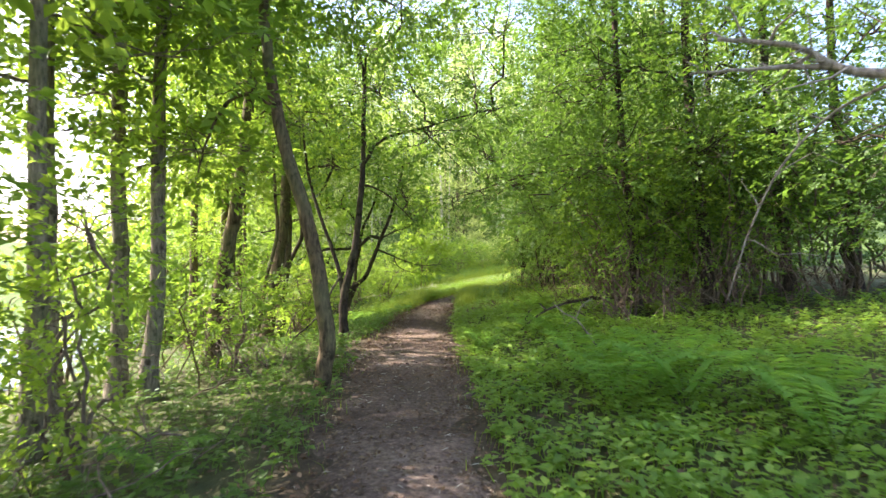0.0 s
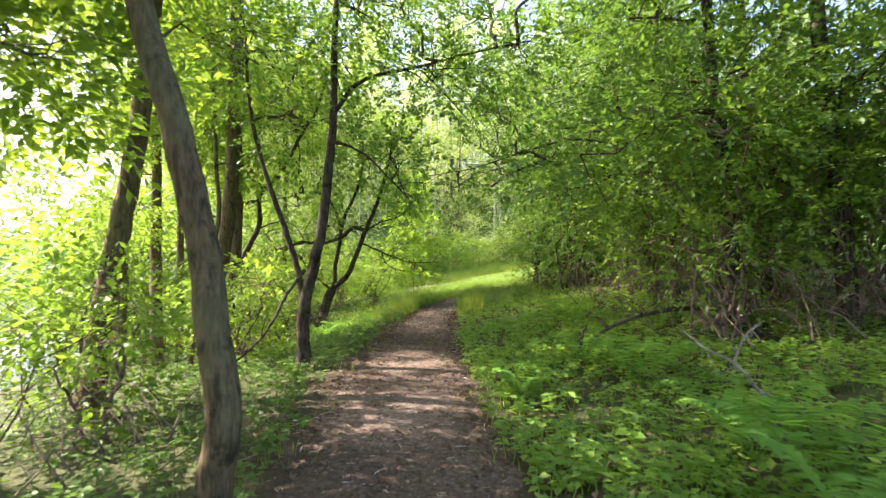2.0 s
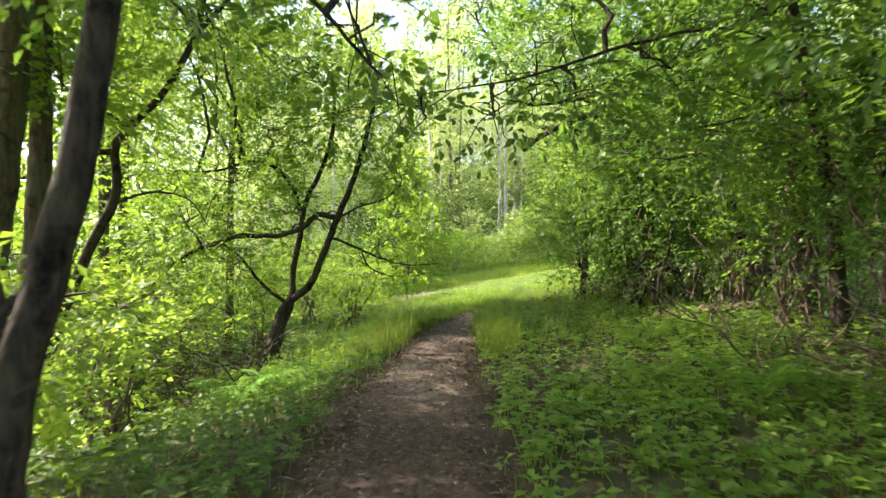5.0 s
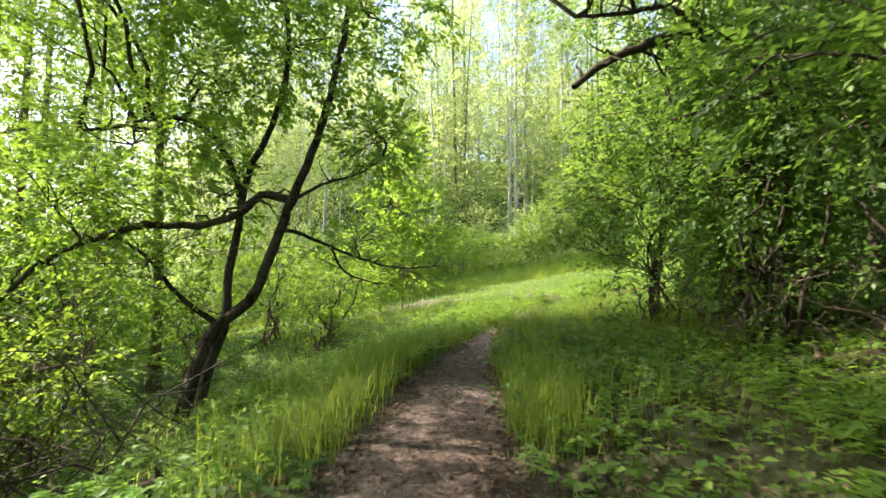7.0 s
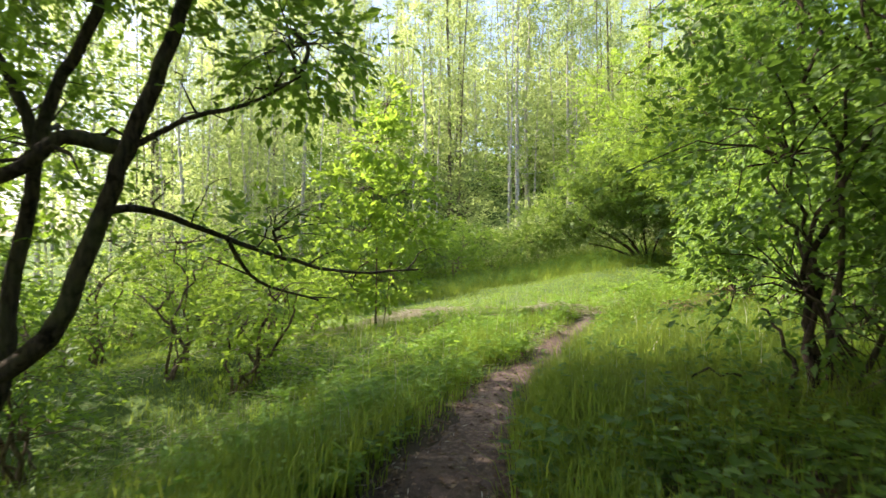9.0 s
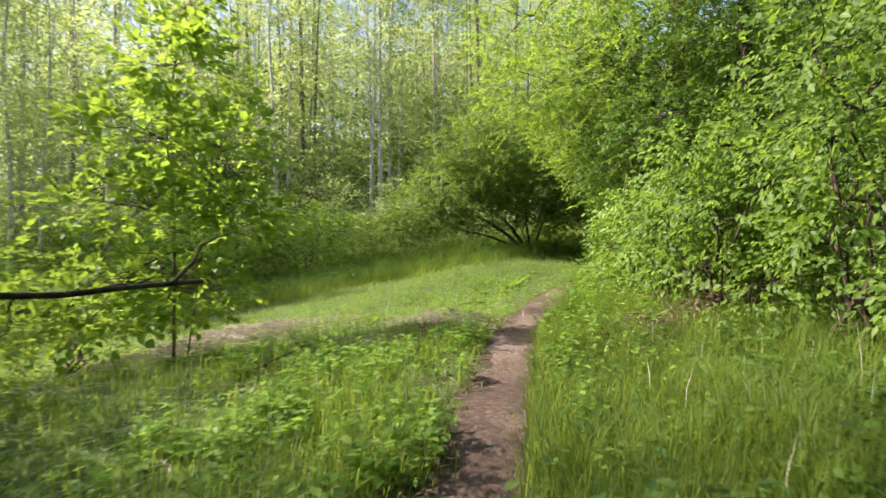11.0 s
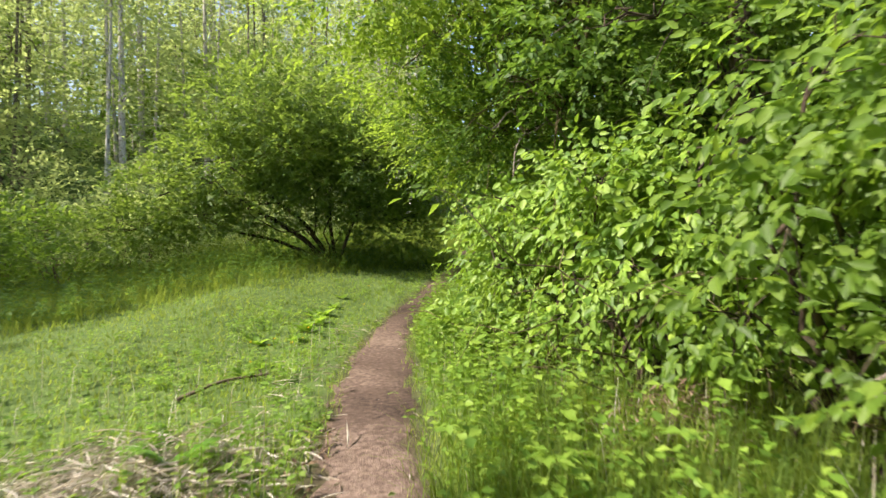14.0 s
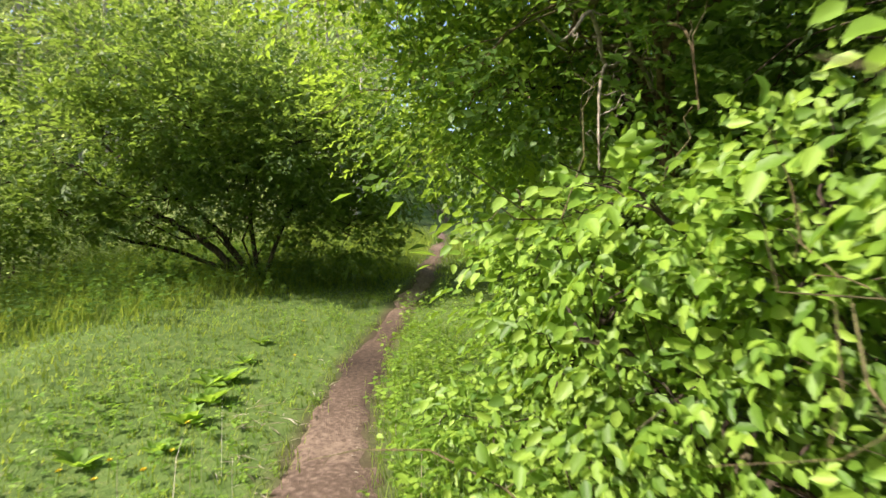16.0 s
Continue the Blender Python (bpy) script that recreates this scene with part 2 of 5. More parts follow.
# ---- ground, path, lake ----
def grid_axis(stops):
    out = []
    for a, b, step in stops:
        out += list(np.arange(a, b, step))
    return np.array(out + [stops[-1][1]])


def sheet(xs, ys, z):
    gx, gy = np.meshgrid(xs, ys)
    verts = np.stack([gx.ravel(), gy.ravel(), z(gx, gy).ravel()], 1)
    n, m = len(xs), len(ys)
    i = (np.arange(m - 1)[:, None] * n + np.arange(n - 1)).ravel()
    return verts, np.stack([i, i + 1, i + n + 1, i + n], 1)


gxs = grid_axis(((-900, -200, 70), (-200, -20, 12), (-20, -8, 0.8), (-8, 12, 0.22), (12, 30, 0.8), (30, 200, 12), (200, 900, 70)))
gys = grid_axis(((-900, -100, 70), (-100, -6, 6), (-6, 40, 0.22), (40, 80, 1.2), (80, 200, 12), (200, 900, 70)))
gv, gq = sheet(gxs, gys, height)
gme = from_arrays("ground", gv, quads=gq)
cx_, w_ = track(gv[:, 1])
cover = smooth01((gv[:, 1] - 18.5 + 0.8 * lumps(gv[:, 0], gv[:, 1])) / 3) * smooth01((np.abs(gv[:, 0] - cx_) - w_ * 0.8 + 0.08 * lumps(gv[:, 0] * 3, gv[:, 1] * 3)) / 0.3)
cover = np.maximum(cover, 0.35 * smooth01((np.abs(gv[:, 0] - cx_) - w_) / 0.8))
att = gme.attributes.new("cover", "FLOAT", "POINT")
att.data.foreach_set("value", cover.astype(np.float32))
ground = tagged(part("ground", gme, M_GROUND, smooth=True), "dark leaf-strewn woodland soil turning to green meadow turf", "ground", kind="structure")

ps = np.arange(-12, 44, 0.09)
pu = np.linspace(-1, 1, 19)
pcx, pw = track(ps)
wob = 0.09 * np.sin(ps * 0.93 + 1) * np.sin(ps * 1.7) + 0.07 * np.sin(ps * 2.3) + 0.05 * np.sin(ps * 5.1 + 1) + 0.03 * np.sin(ps * 11.3)
wob2 = 0.07 * np.sin(ps * 1.9 + 2) + 0.05 * np.sin(ps * 4.7) + 0.03 * np.sin(ps * 12.7)
lo, hi = pcx - pw * 1.12 + wob, pcx + pw * 1.12 + wob2
px_ = lo[:, None] + (hi - lo)[:, None] * (pu[None] + 1) / 2
py_ = np.repeat(ps[:, None], len(pu), 1)
edge = np.abs(pu)[None] ** 3.5
pz_ = height(px_, py_) + 0.034 - 0.014 * (1 - pu[None] ** 2) - 0.055 * edge + 0.05 * np.abs(pu[None]) ** 5 * lumps(px_ * 4.3 + 2, py_ * 4.1) + 0.004 * lumps(px_ * 3.1 + py_, py_ * 2.3 - px_)
pv = np.stack([px_.ravel(), py_.ravel(), pz_.ravel()], 1)
n_, m_ = len(pu), len(ps)
pi_ = (np.arange(m_ - 1)[:, None] * n_ + np.arange(n_ - 1)).ravel()
tagged(part("path", from_arrays("path", pv, quads=np.stack([pi_, pi_ + 1, pi_ + n_ + 1, pi_ + n_], 1)), M_PATH, smooth=True),
       "trodden brown earth footpath winding through the wood", "footpath", kind="structure")

wv, wq = sheet(np.linspace(-160, -8, 20), np.linspace(-120, 26, 20), lambda a, b: np.full(a.shape, -1.75))
tagged(part("water", from_arrays("water", wv, quads=wq), M_WATER), "bright still lake water behind the trees", "lake", kind="structure")


# ---- growing things ----
def unit(v):
    return v / np.maximum(np.linalg.norm(v, axis=-1, keepdims=True), 1e-9)


class Wood:
    """Gathers tapered round stems into one mesh."""

    def __init__(self):
        self.v, self.q, self.n = [], [], 0

    def stem(self, pts, r0, r1, sides=7, rough=0.0, rng=None):
        pts = np.asarray(pts, float)
        k = len(pts)
        tan = unit(np.gradient(pts, axis=0))
        ref = np.array([0.31, 0.87, 0.12])
        a = unit(np.cross(tan, ref))
        b = np.cross(tan, a)
        ang = np.linspace(0, 2 * np.pi, sides, endpoint=False)
        rad = r0 + (r1 - r0) * (np.linspace(0, 1, k) ** 0.85)
        ring = a[:, None] * np.cos(ang)[None, :, None] + b[:, None] * np.sin(ang)[None, :, None]
        rr = rad[:, None] * np.ones((1, sides))
        if rough and rng is not None:
            rr = rr * (1 + rough * rng.normal(size=rr.shape))
        v = pts[:, None] + ring * rr[..., None]
        self.v.append(v.reshape(-1, 3))
        i = (np.arange(k - 1)[:, None] * sides + np.arange(sides)).ravel()
        j = (np.arange(k - 1)[:, None] * sides + (np.arange(sides) + 1) % sides).ravel()
        self.q.append(np.stack([i, j, j + sides, i + sides], 1) + self.n)
        self.n += k * sides

    def mesh(self, name):
        return from_arrays(name, np.concatenate(self.v), quads=np.concatenate(self.q))


def curve_through(pts, n):
    """A smooth line of n points through the given ones."""
    p = np.asarray(pts, float)
    if len(p) == 2:
        return p[0] + (p[1] - p[0]) * np.linspace(0, 1, n)[:, None]
    s = np.concatenate([[0], np.cumsum(np.linalg.norm(np.diff(p, axis=0), axis=1))])
    t = np.linspace(0, s[-1], n)
    m = np.gradient(p, s, axis=0)
    k = np.clip(np.searchsorted(s, t, side="right") - 1, 0, len(s) - 2)
    h = (s[k + 1] - s[k])[:, None]
    f = ((t - s[k]) / (s[k + 1] - s[k]))[:, None]
    return ((2 * f**3 - 3 * f**2 + 1) * p[k] + (f**3 - 2 * f**2 + f) * h * m[k] + (-2 * f**3 + 3 * f**2) * p[k + 1] + (f**3 - f**2) * h * m[k + 1])


def crooked(a, b, n, amount, rng):
    """A line from a to b that wanders by amount of its length."""
    a, b = np.asarray(a, float), np.asarray(b, float)
    t = np.linspace(0, 1, n)[:, None]
    d = np.linalg.norm(b - a)
    w = np.cumsum(rng.normal(size=(n, 3)), 0) * d * amount / math.sqrt(n)
    w = w - w[0] - (w[-1] - w[0]) * t
    p = a + (b - a) * t + w
    p[:, 2] += 0.12 * d * np.sin(t[:, 0] * np.pi)
    return p


def leaves(pos, along, nrm, length, width, fine=False):
    """Leaf blades as folded faces: corners and faces."""
    t = unit(along)
    s = unit(np.cross(nrm, t))
    n = np.cross(t, s)
    L, W = np.asarray(length)[:, None], np.asarray(width)[:, None]
    k = len(pos)
    if fine:
        c = [pos, pos + t * L * .28 + s * W * .46 + n * W * .13, pos + t * L * .66 + s * W * .40 + n * W * .10, pos + t * L - n * L * .14,
             pos + t * L * .66 - s * W * .40 + n * W * .10, pos + t * L * .28 - s * W * .46 + n * W * .13]
        v = np.stack(c, 1).reshape(-1, 3)
        b = np.arange(k)[:, None] * 6
        q = np.concatenate([b + np.array([0, 1, 2, 3]), b + np.array([0, 3, 4, 5])])
        return v, None, q
    c = [pos, pos + t * L * .45 + s * W * .5 + n * W * .12, pos + t * L - n * L * .1, pos + t * L * .45 - s * W * .5 + n * W * .12]
    v = np.stack(c, 1).reshape(-1, 3)
    b = np.arange(k)[:, None] * 4
    f = np.concatenate([b + np.array([0, 1, 2]), b + np.array([0, 2, 3])])
    return v, f, None


def spray_leaves(org, dirn, rng, per, twig, size, aspect, fine=False, flat=0.75, droop=0.2, face=(0, 0, 0), hang=0.15):
    """Leaves set in two rows along many small twigs."""
    m = len(org)
    up = unit(np.array([0, 0, 1.0]) + np.array(face) + rng.normal(size=(m, 3)) * (1 - flat))
    d = unit(dirn)
    side = unit(np.cross(up, d))
    up = np.cross(d, side)
    f = (np.arange(per) + 0.6) / per
    sg = np.where(np.arange(per) % 2 == 0, 1.0, -1.0)
    tl = twig * rng.uniform(0.6, 1.3, size=(m, 1, 1))
    p = org[:, None] + d[:, None] * tl * f[None, :, None]
    p[..., 2] -= droop * tl[..., 0] * f[None] ** 2
    ang = radians(52) * (1 - 0.5 * f[None]) + rng.normal(size=(m, per)) * 0.25
    al = d[:, None] * np.cos(ang)[..., None] + side[:, None] * (np.sin(ang) * sg[None])[..., None]
    al = al + rng.normal(size=al.shape) * 0.18
    al[..., 2] -= hang
    nr = up[:, None] + np.array(face) * 0.6 + rng.normal(size=al.shape) * 0.33
    ln = size * rng.uniform(0.6, 1.25, size=(m, per))
    return leaves(p.reshape(-1, 3), al.reshape(-1, 3), nr.reshape(-1, 3), ln.ravel(), ln.ravel() * aspect * rng.uniform(0.85, 1.15, m * per), fine)


def lobe_points(lobe, n, rng, inner=0.45):
    """Places and outward directions in an uneven ellipsoid, denser towards its outside."""
    c, r = np.array(lobe[0], float), np.array(lobe[1], float)
    d = unit(rng.normal(size=(n, 3)))
    k = 1 + 0.22 * np.sin(d[:, 0] * 5 + c[0] * 3) * np.cos(d[:, 2] * 6 + c[1]) + 0.12 * np.sin(d[:, 1] * 11 + c[2] * 5)
    f = (inner**3 + (1 - inner**3) * rng.random(n)) ** (1 / 3) * k
    out = d * r
    return c + out * f[:, None], unit(out + np.array([0, 0, 0.25]) * r.mean())


def join_mesh(name, parts):
    vs, ts, qs, n = [], [], [], 0
    for v, t, q in parts:
        vs.append(v)
        if t is not None:
            ts.append(t + n)
        if q is not None:
            qs.append(q + n)
        n += len(v)
    return from_arrays(name, np.concatenate(vs), np.concatenate(ts) if ts else None, np.concatenate(qs) if qs else None)


def foliage(name, lobes, rng, material, parent, size, per=7, twig=0.3, aspect=0.55, fine=False, wood=None, density=1.0, inner=0.45, label="", anchors=None, flat=0.7, boughs=10, face=(0, 0, 0), hang=0.15):
    """A crown of leafy sprays in lobes (centre, radii, sprays), with twigs that carry them."""
    made = []
    for lobe in lobes:
        n = max(4, int(lobe[2] * density))
        o, d = lobe_points(lobe, n, rng, inner)
        d = unit(d + rng.normal(size=d.shape) * 0.45)
        made.append(spray_leaves(o, d, rng, per, twig, size, aspect, fine, flat, face=face, hang=hang))
        if wood is not None:
            c = np.array(lobe[0])
            near = min(anchors, key=lambda a: np.linalg.norm(np.array(a) - c)) if anchors is not None and len(anchors) else c - np.array([0, 0, lobe[1][2]])
            rl = 0.012 + 0.012 * max(lobe[1])
            bough = crooked(near, c, 9, 0.16, rng)
            wood.stem(bough, rl, rl * 0.45, 6 if boughs > 5 else 4)
            for i in rng.choice(n, min(n, boughs), replace=False):
                line = crooked(bough[rng.integers(3, 9)], o[i] + d[i] * twig * 0.7, 6, 0.14, rng)
                wood.stem(line, rl * 0.4, 0.003, 4 if boughs > 5 else 3)
    return part(name, join_mesh(name, made), material, parent, label)


def tree(name, stems, lobes, label, seed, leaf=M_LEAF, bark=M_BARK, size=0.088, category="tree", density=1.75, fine=False, limbs=(), per=7, twig=0.32, group="", aspect=0.55, boughs=10):
    """A tree: trunk stems (points, foot radius, top radius), named limbs and lobes of leaves."""
    rng = np.random.default_rng(seed)
    foot = stems[0][0][0]
    ob = thing(name, foot, label, category, group)
    anchors = []
    for k, (pts, r0, r1) in enumerate(stems):
        w = Wood()
        line = curve_through(pts, max(10, len(pts) * 5))
        line = line + rng.normal(size=line.shape) * r0 * 0.06
        if k == 0:
            line[0, 2] -= 0.12
            root = line[0] + (line[0] - line[1]) * 0.02
            w.stem(np.stack([root, line[1] * 0.5 + line[0] * 0.5, line[1]]), r0 * 1.5, r0 * 1.02, 12, 0.06, rng)
        w.stem(line, r0, r1, 12, 0.03, rng)
        part("trunk", w.mesh("trunk"), bark, ob, smooth=True)
        anchors += list(line[len(line) // 3:])
    twigs = Wood()
    for pts, r0, r1 in limbs:
        w = Wood()
        line = curve_through(pts, max(8, len(pts) * 4))
        w.stem(line + rng.normal(size=line.shape) * r0 * 0.12, r0, r1, 8, 0.04, rng)
        part("limb", w.mesh("limb"), bark, ob, smooth=True)
        anchors += list(line[len(line) // 2:])
        for i in range(2, len(line) - 1, 2):
            tip = line[i] + unit(rng.normal(size=3) + np.array([0, 0, 0.3])) * rng.uniform(0.25, 0.7)
            twigs.stem(crooked(line[i], tip, 6, 0.2, rng), r1 * 0.8 + 0.003, 0.002, 4)
    foliage("crown", lobes, rng, leaf, ob, size, per, twig, aspect, fine, twigs, density, anchors=np.array(anchors), boughs=boughs)
    tagged(part("branchwork", twigs.mesh("branchwork"), bark, ob, smooth=True), kind="stuff")
    return ob


def crown_lobes(cx, cy, z0, z1, spread, count, sprays, seed, lean=(0, 0)):
    """Lobes of a crown that fills a column round (cx, cy) from z0 to z1."""
    rng = np.random.default_rng(seed)
    out = []
    for k in range(count):
        f = (k + 0.5) / count
        a = k * 2.4 + rng.uniform(0, 1)
        rr = spread * rng.uniform(0.25, 0.75) * (1.1 - 0.45 * f)
        r = spread * rng.uniform(0.38, 0.6)
        out.append(((cx + rr * math.cos(a) + lean[0] * f, cy + rr * math.sin(a) + lean[1] * f, z0 + (z1 - z0) * f), (r, r, r * 0.62), sprays))
    return out


def shrub(name, place, lobes, label, seed, leaf=M_LEAF, bark=M_TWIG, size=0.08, per=7, twig=0.3, aspect=0.55, fine=False, density=1.5, stems=7, category="shrub", group="", lean=(0, 0), inner=0.5, flat=0.7, boughs=8, extra=(), face=(0, 0, 0), hang=0.15):
    """A shrub: several stems from one foot and lobes of leaves."""
    rng = np.random.default_rng(seed)
    ob = thing(name, place, label, category, group)
    w = Wood()
    anchors = []
    foot = np.array(place, float)
    for k in range(stems):
        lobe = lobes[k % len(lobes)]
        goal = np.array(lobe[0]) + rng.normal(size=3) * np.array(lobe[1]) * 0.35
        start = foot + np.array([rng.normal() * 0.12, rng.normal() * 0.12, -0.08])
        line = crooked(start, goal, 12, 0.12, rng)
        sw = Wood()
        sw.stem(line, rng.uniform(0.018, 0.035), 0.008, 7, 0.04, rng)
        part("stem", sw.mesh("stem"), bark, ob, smooth=True)
        anchors += list(line[4:])
    for pts, r0, r1 in extra:
        sw = Wood()
        line = curve_through(pts, len(pts) * 5)
        sw.stem(line + rng.normal(size=line.shape) * r0 * .15, r0, r1, 8, .04, rng)
        part("stem", sw.mesh("stem"), bark, ob, smooth=True)
        anchors += list(line[len(line) // 2:])
    foliage("crown", lobes, rng, leaf, ob, size, per, twig, aspect, fine, w, density, inner, anchors=np.array(anchors), flat=flat, boughs=boughs, face=face, hang=hang)
    tagged(part("branchwork", w.mesh("branchwork"), bark, ob, smooth=True), kind="stuff")
    return ob


# ---- trees beside the lake ----
tree("tree", [([(-1.33, 6.1, -0.17), (-1.25, 6.14, 0.52), (-1.33, 6.19, 1.05), (-1.5, 6.24, 1.82), (-1.7, 6.29, 2.42), (-1.86, 6.34, 3.0), (-1.96, 6.39, 3.49), (-2.05, 6.44, 4.3), (-2.0, 6.6, 5.6)], 0.096, 0.05)],
     [((-2.6, 6.4, 4.4), (1.1, 1.2, 0.8), 150), ((-1.6, 6.9, 5.0), (1.1, 1.2, 0.8), 160), ((-2.4, 5.4, 5.2), (1.2, 1.2, 0.9), 160), ((-0.6, 7.2, 4.6), (1.1, 1.0, 0.6), 120), ((-1.9, 6.6, 6.2), (1.4, 1.4, 0.9), 160)],
     "curved grey-brown trunk with green crown beside the path", 11, limbs=[([(-1.88, 6.34, 3.05), (-2.15, 6.4, 3.25), (-2.45, 6.5, 3.2), (-2.7, 6.6, 2.9), (-2.9, 6.7, 2.4)], 0.03, 0.01)])
tree("tree", [([(-1.82, 10.41, 0.0), (-1.82, 10.4, 0.62), (-1.69, 10.44, 1.25), (-1.61, 10.48, 1.74), (-1.55, 10.52, 2.34), (-1.5, 10.57, 2.94), (-1.5, 10.61, 3.57), (-1.48, 10.65, 4.6)], 0.085, 0.035),
              ([(-1.82, 10.4, 0.5), (-1.9, 10.45, 1.07), (-2.06, 10.5, 1.57), (-2.24, 10.54, 2.04), (-2.38, 10.59, 2.42), (-2.53, 10.64, 2.95), (-2.65, 10.68, 3.8)], 0.045, 0.02)],
     [((-1.2, 10.8, 4.5), (1.3, 1.3, 0.8), 200), ((-2.7, 10.9, 4.0), (1.1, 1.2, 0.8), 170), ((-0.2, 11.2, 3.7), (1.1, 1.0, 0.55), 130), ((-2.0, 11.2, 3.1), (0.9, 0.8, 0.6), 90), ((-1.5, 10.4, 5.4), (1.5, 1.5, 0.8), 180), ((-0.7, 11.3, 2.6), (0.5, 0.6, 0.35), 40), ((1.0, 11.7, 4.4), (1.0, 0.9, 0.5), 110), ((0.2, 12.8, 5.4), (1.5, 1.4, .7), 170), ((-1.0, 12.4, 5.6), (1.4, 1.3, .7), 150), ((0.9, 10.0, 5.6), (1.5, 1.4, .7), 170), ((-0.4, 8.8, 5.7), (1.4, 1.4, .7), 150)],
     "dark forked trunk with two slender stems by the path", 12, bark=M_BARK_DARK, leaf=M_LEAF_DARK,
     limbs=[([(-1.84, 10.5, 1.11), (-1.98, 10.24, 0.84), (-2.2, 9.98, 0.36), (-2.53, 9.72, 0.02)], 0.025, 0.012),
            ([(-1.5, 10.57, 2.75), (-1.33, 10.47, 2.7), (-1.1, 10.59, 2.6), (-0.83, 10.73, 2.35), (-0.54, 10.86, 2.06)], 0.022, 0.006),
            ([(-1.5, 10.6, 3.1), (-1.24, 11.0, 3.64), (-0.42, 11.3, 3.97), (0.45, 11.54, 4.28), (1.21, 11.65, 4.48)], 0.035, 0.012),
            ([(-0.39, 11.39, 3.95), (0.02, 11.53, 3.57), (0.4, 11.68, 3.2)], 0.014, 0.005)])
tree("tree", [([(-3.86, 9.42, -0.35), (-3.77, 9.45, 0.53), (-3.59, 9.46, 1.53), (-3.45, 9.48, 2.31), (-3.35, 9.5, 3.17), (-3.25, 9.52, 4.12), (-3.14, 9.54, 6.2)], 0.14, 0.07)],
     crown_lobes(-3.2, 9.5, 3.4, 7.5, 1.7, 7, 110, 13), "leaning mossy alder trunk with bright green leaves", 13, leaf=M_LEAF_YELLOW)
tree("tree", [([(-3.96, 12.77, -0.58), (-3.85, 12.79, 0.5), (-3.67, 12.81, 1.59), (-3.59, 12.84, 2.56), (-3.55, 12.86, 3.68), (-3.54, 12.89, 6.5)], 0.15, 0.08),
              ([(-3.78, 13.16, -0.5), (-3.7, 13.18, 0.75), (-3.61, 13.21, 1.61), (-3.63, 13.24, 2.64), (-3.62, 13.26, 3.82), (-3.61, 13.29, 6.4)], 0.11, 0.06)],
     crown_lobes(-4.2, 13.7, 2.6, 7.8, 1.6, 9, 130, 14), "pair of straight grey-brown trunks with backlit leaves", 14, leaf=M_LEAF_YELLOW)
tree("tree", [([(-4.12, 12.47, -0.6), (-3.84, 12.44, 1.05), (-3.65, 12.43, 1.83), (-3.69, 12.42, 2.87), (-3.76, 12.4, 5.16)], 0.05, 0.025)],
     crown_lobes(-4.0, 12.9, 2.4, 5.4, 1.0, 5, 90, 15), "thin young trunk leaning towards its neighbours", 15, leaf=M_LEAF_YELLOW)
tree("tree", [([(-5.36, 13.99, -0.75), (-5.38, 13.98, 1.64), (-5.37, 13.96, 2.84), (-5.55, 13.94, 6.0)], 0.12, 0.07)],
     crown_lobes(-6.3, 13.0, 1.6, 7.5, 1.6, 8, 120, 16), "slim dark trunk with yellow-green leaves by the water", 16, leaf=M_LEAF_YELLOW)
# Several of these trees are added, some out of view, to shade the path.
LAKESIDE = [(-3.8, 5.2, 0.10, .05), (-4.55, 6.6, 0.10, -.05), (-4.3, 7.5, 0.12, .0), (-3.75, 7.2, 0.11, .1), (-5.6, 9.6, 0.10, .1), (-8.0, 21.5, 0.13, .2), (-5.6, 4.4, .12, 0), (-3.4, 2.2, .12, .1), (-8.3, 23.0, .10, .1), (-9.4, 25.2, .12, .1), (-10.2, 28.6, .11, .1), (-7.0, 20.2, .08, -.05), (-6.9, 15.4, .13, .1), (-6.6, 17.6, .11, .05), (-5.2, 22.2, .1, .05), (-7.4, 3.0, .13, .1), (-7.6, 6.4, .13, .1), (-4.9, 1.0, .13, .05), (-5.2, -1.6, .13, .1)]
for k, (x, y, r, ln) in enumerate(LAKESIDE):
    z = zat(x, y)
    # From y 15 on the darker leaf colour imitates canopy shade.
    tree("tree", [([(x, y, z), (x + ln, y + .05, z + 1.5), (x + ln * 1.3, y, z + 3.2), (x + ln * 3, y + .2, z + (10 if y > 17 else 9.5))], r, r * 0.4)],
         crown_lobes(x + ln * 2, y, (3.0 if y > 17 else 4.8 if x < -6 and y > 9 else 2.4 if y > 6 else 3.2), (10.5 if y > 17 else 9.4), (1.9 if y > 17 else 2.0), (10 if y > 17 else 9), (50 if y > 17 else 62 if y > 6 else 88), 40 + k), "straight grey lakeside trunk among backlit leaves", 20 + k,
         leaf=M_LEAF_YELLOW if k % 3 and y < 15 else M_LEAF, bark=M_BARK_GREY if y < 9 else M_BARK, size=.09 if y > 17 else .135, per=7 if y > 17 else 6, group="lakeside trees")

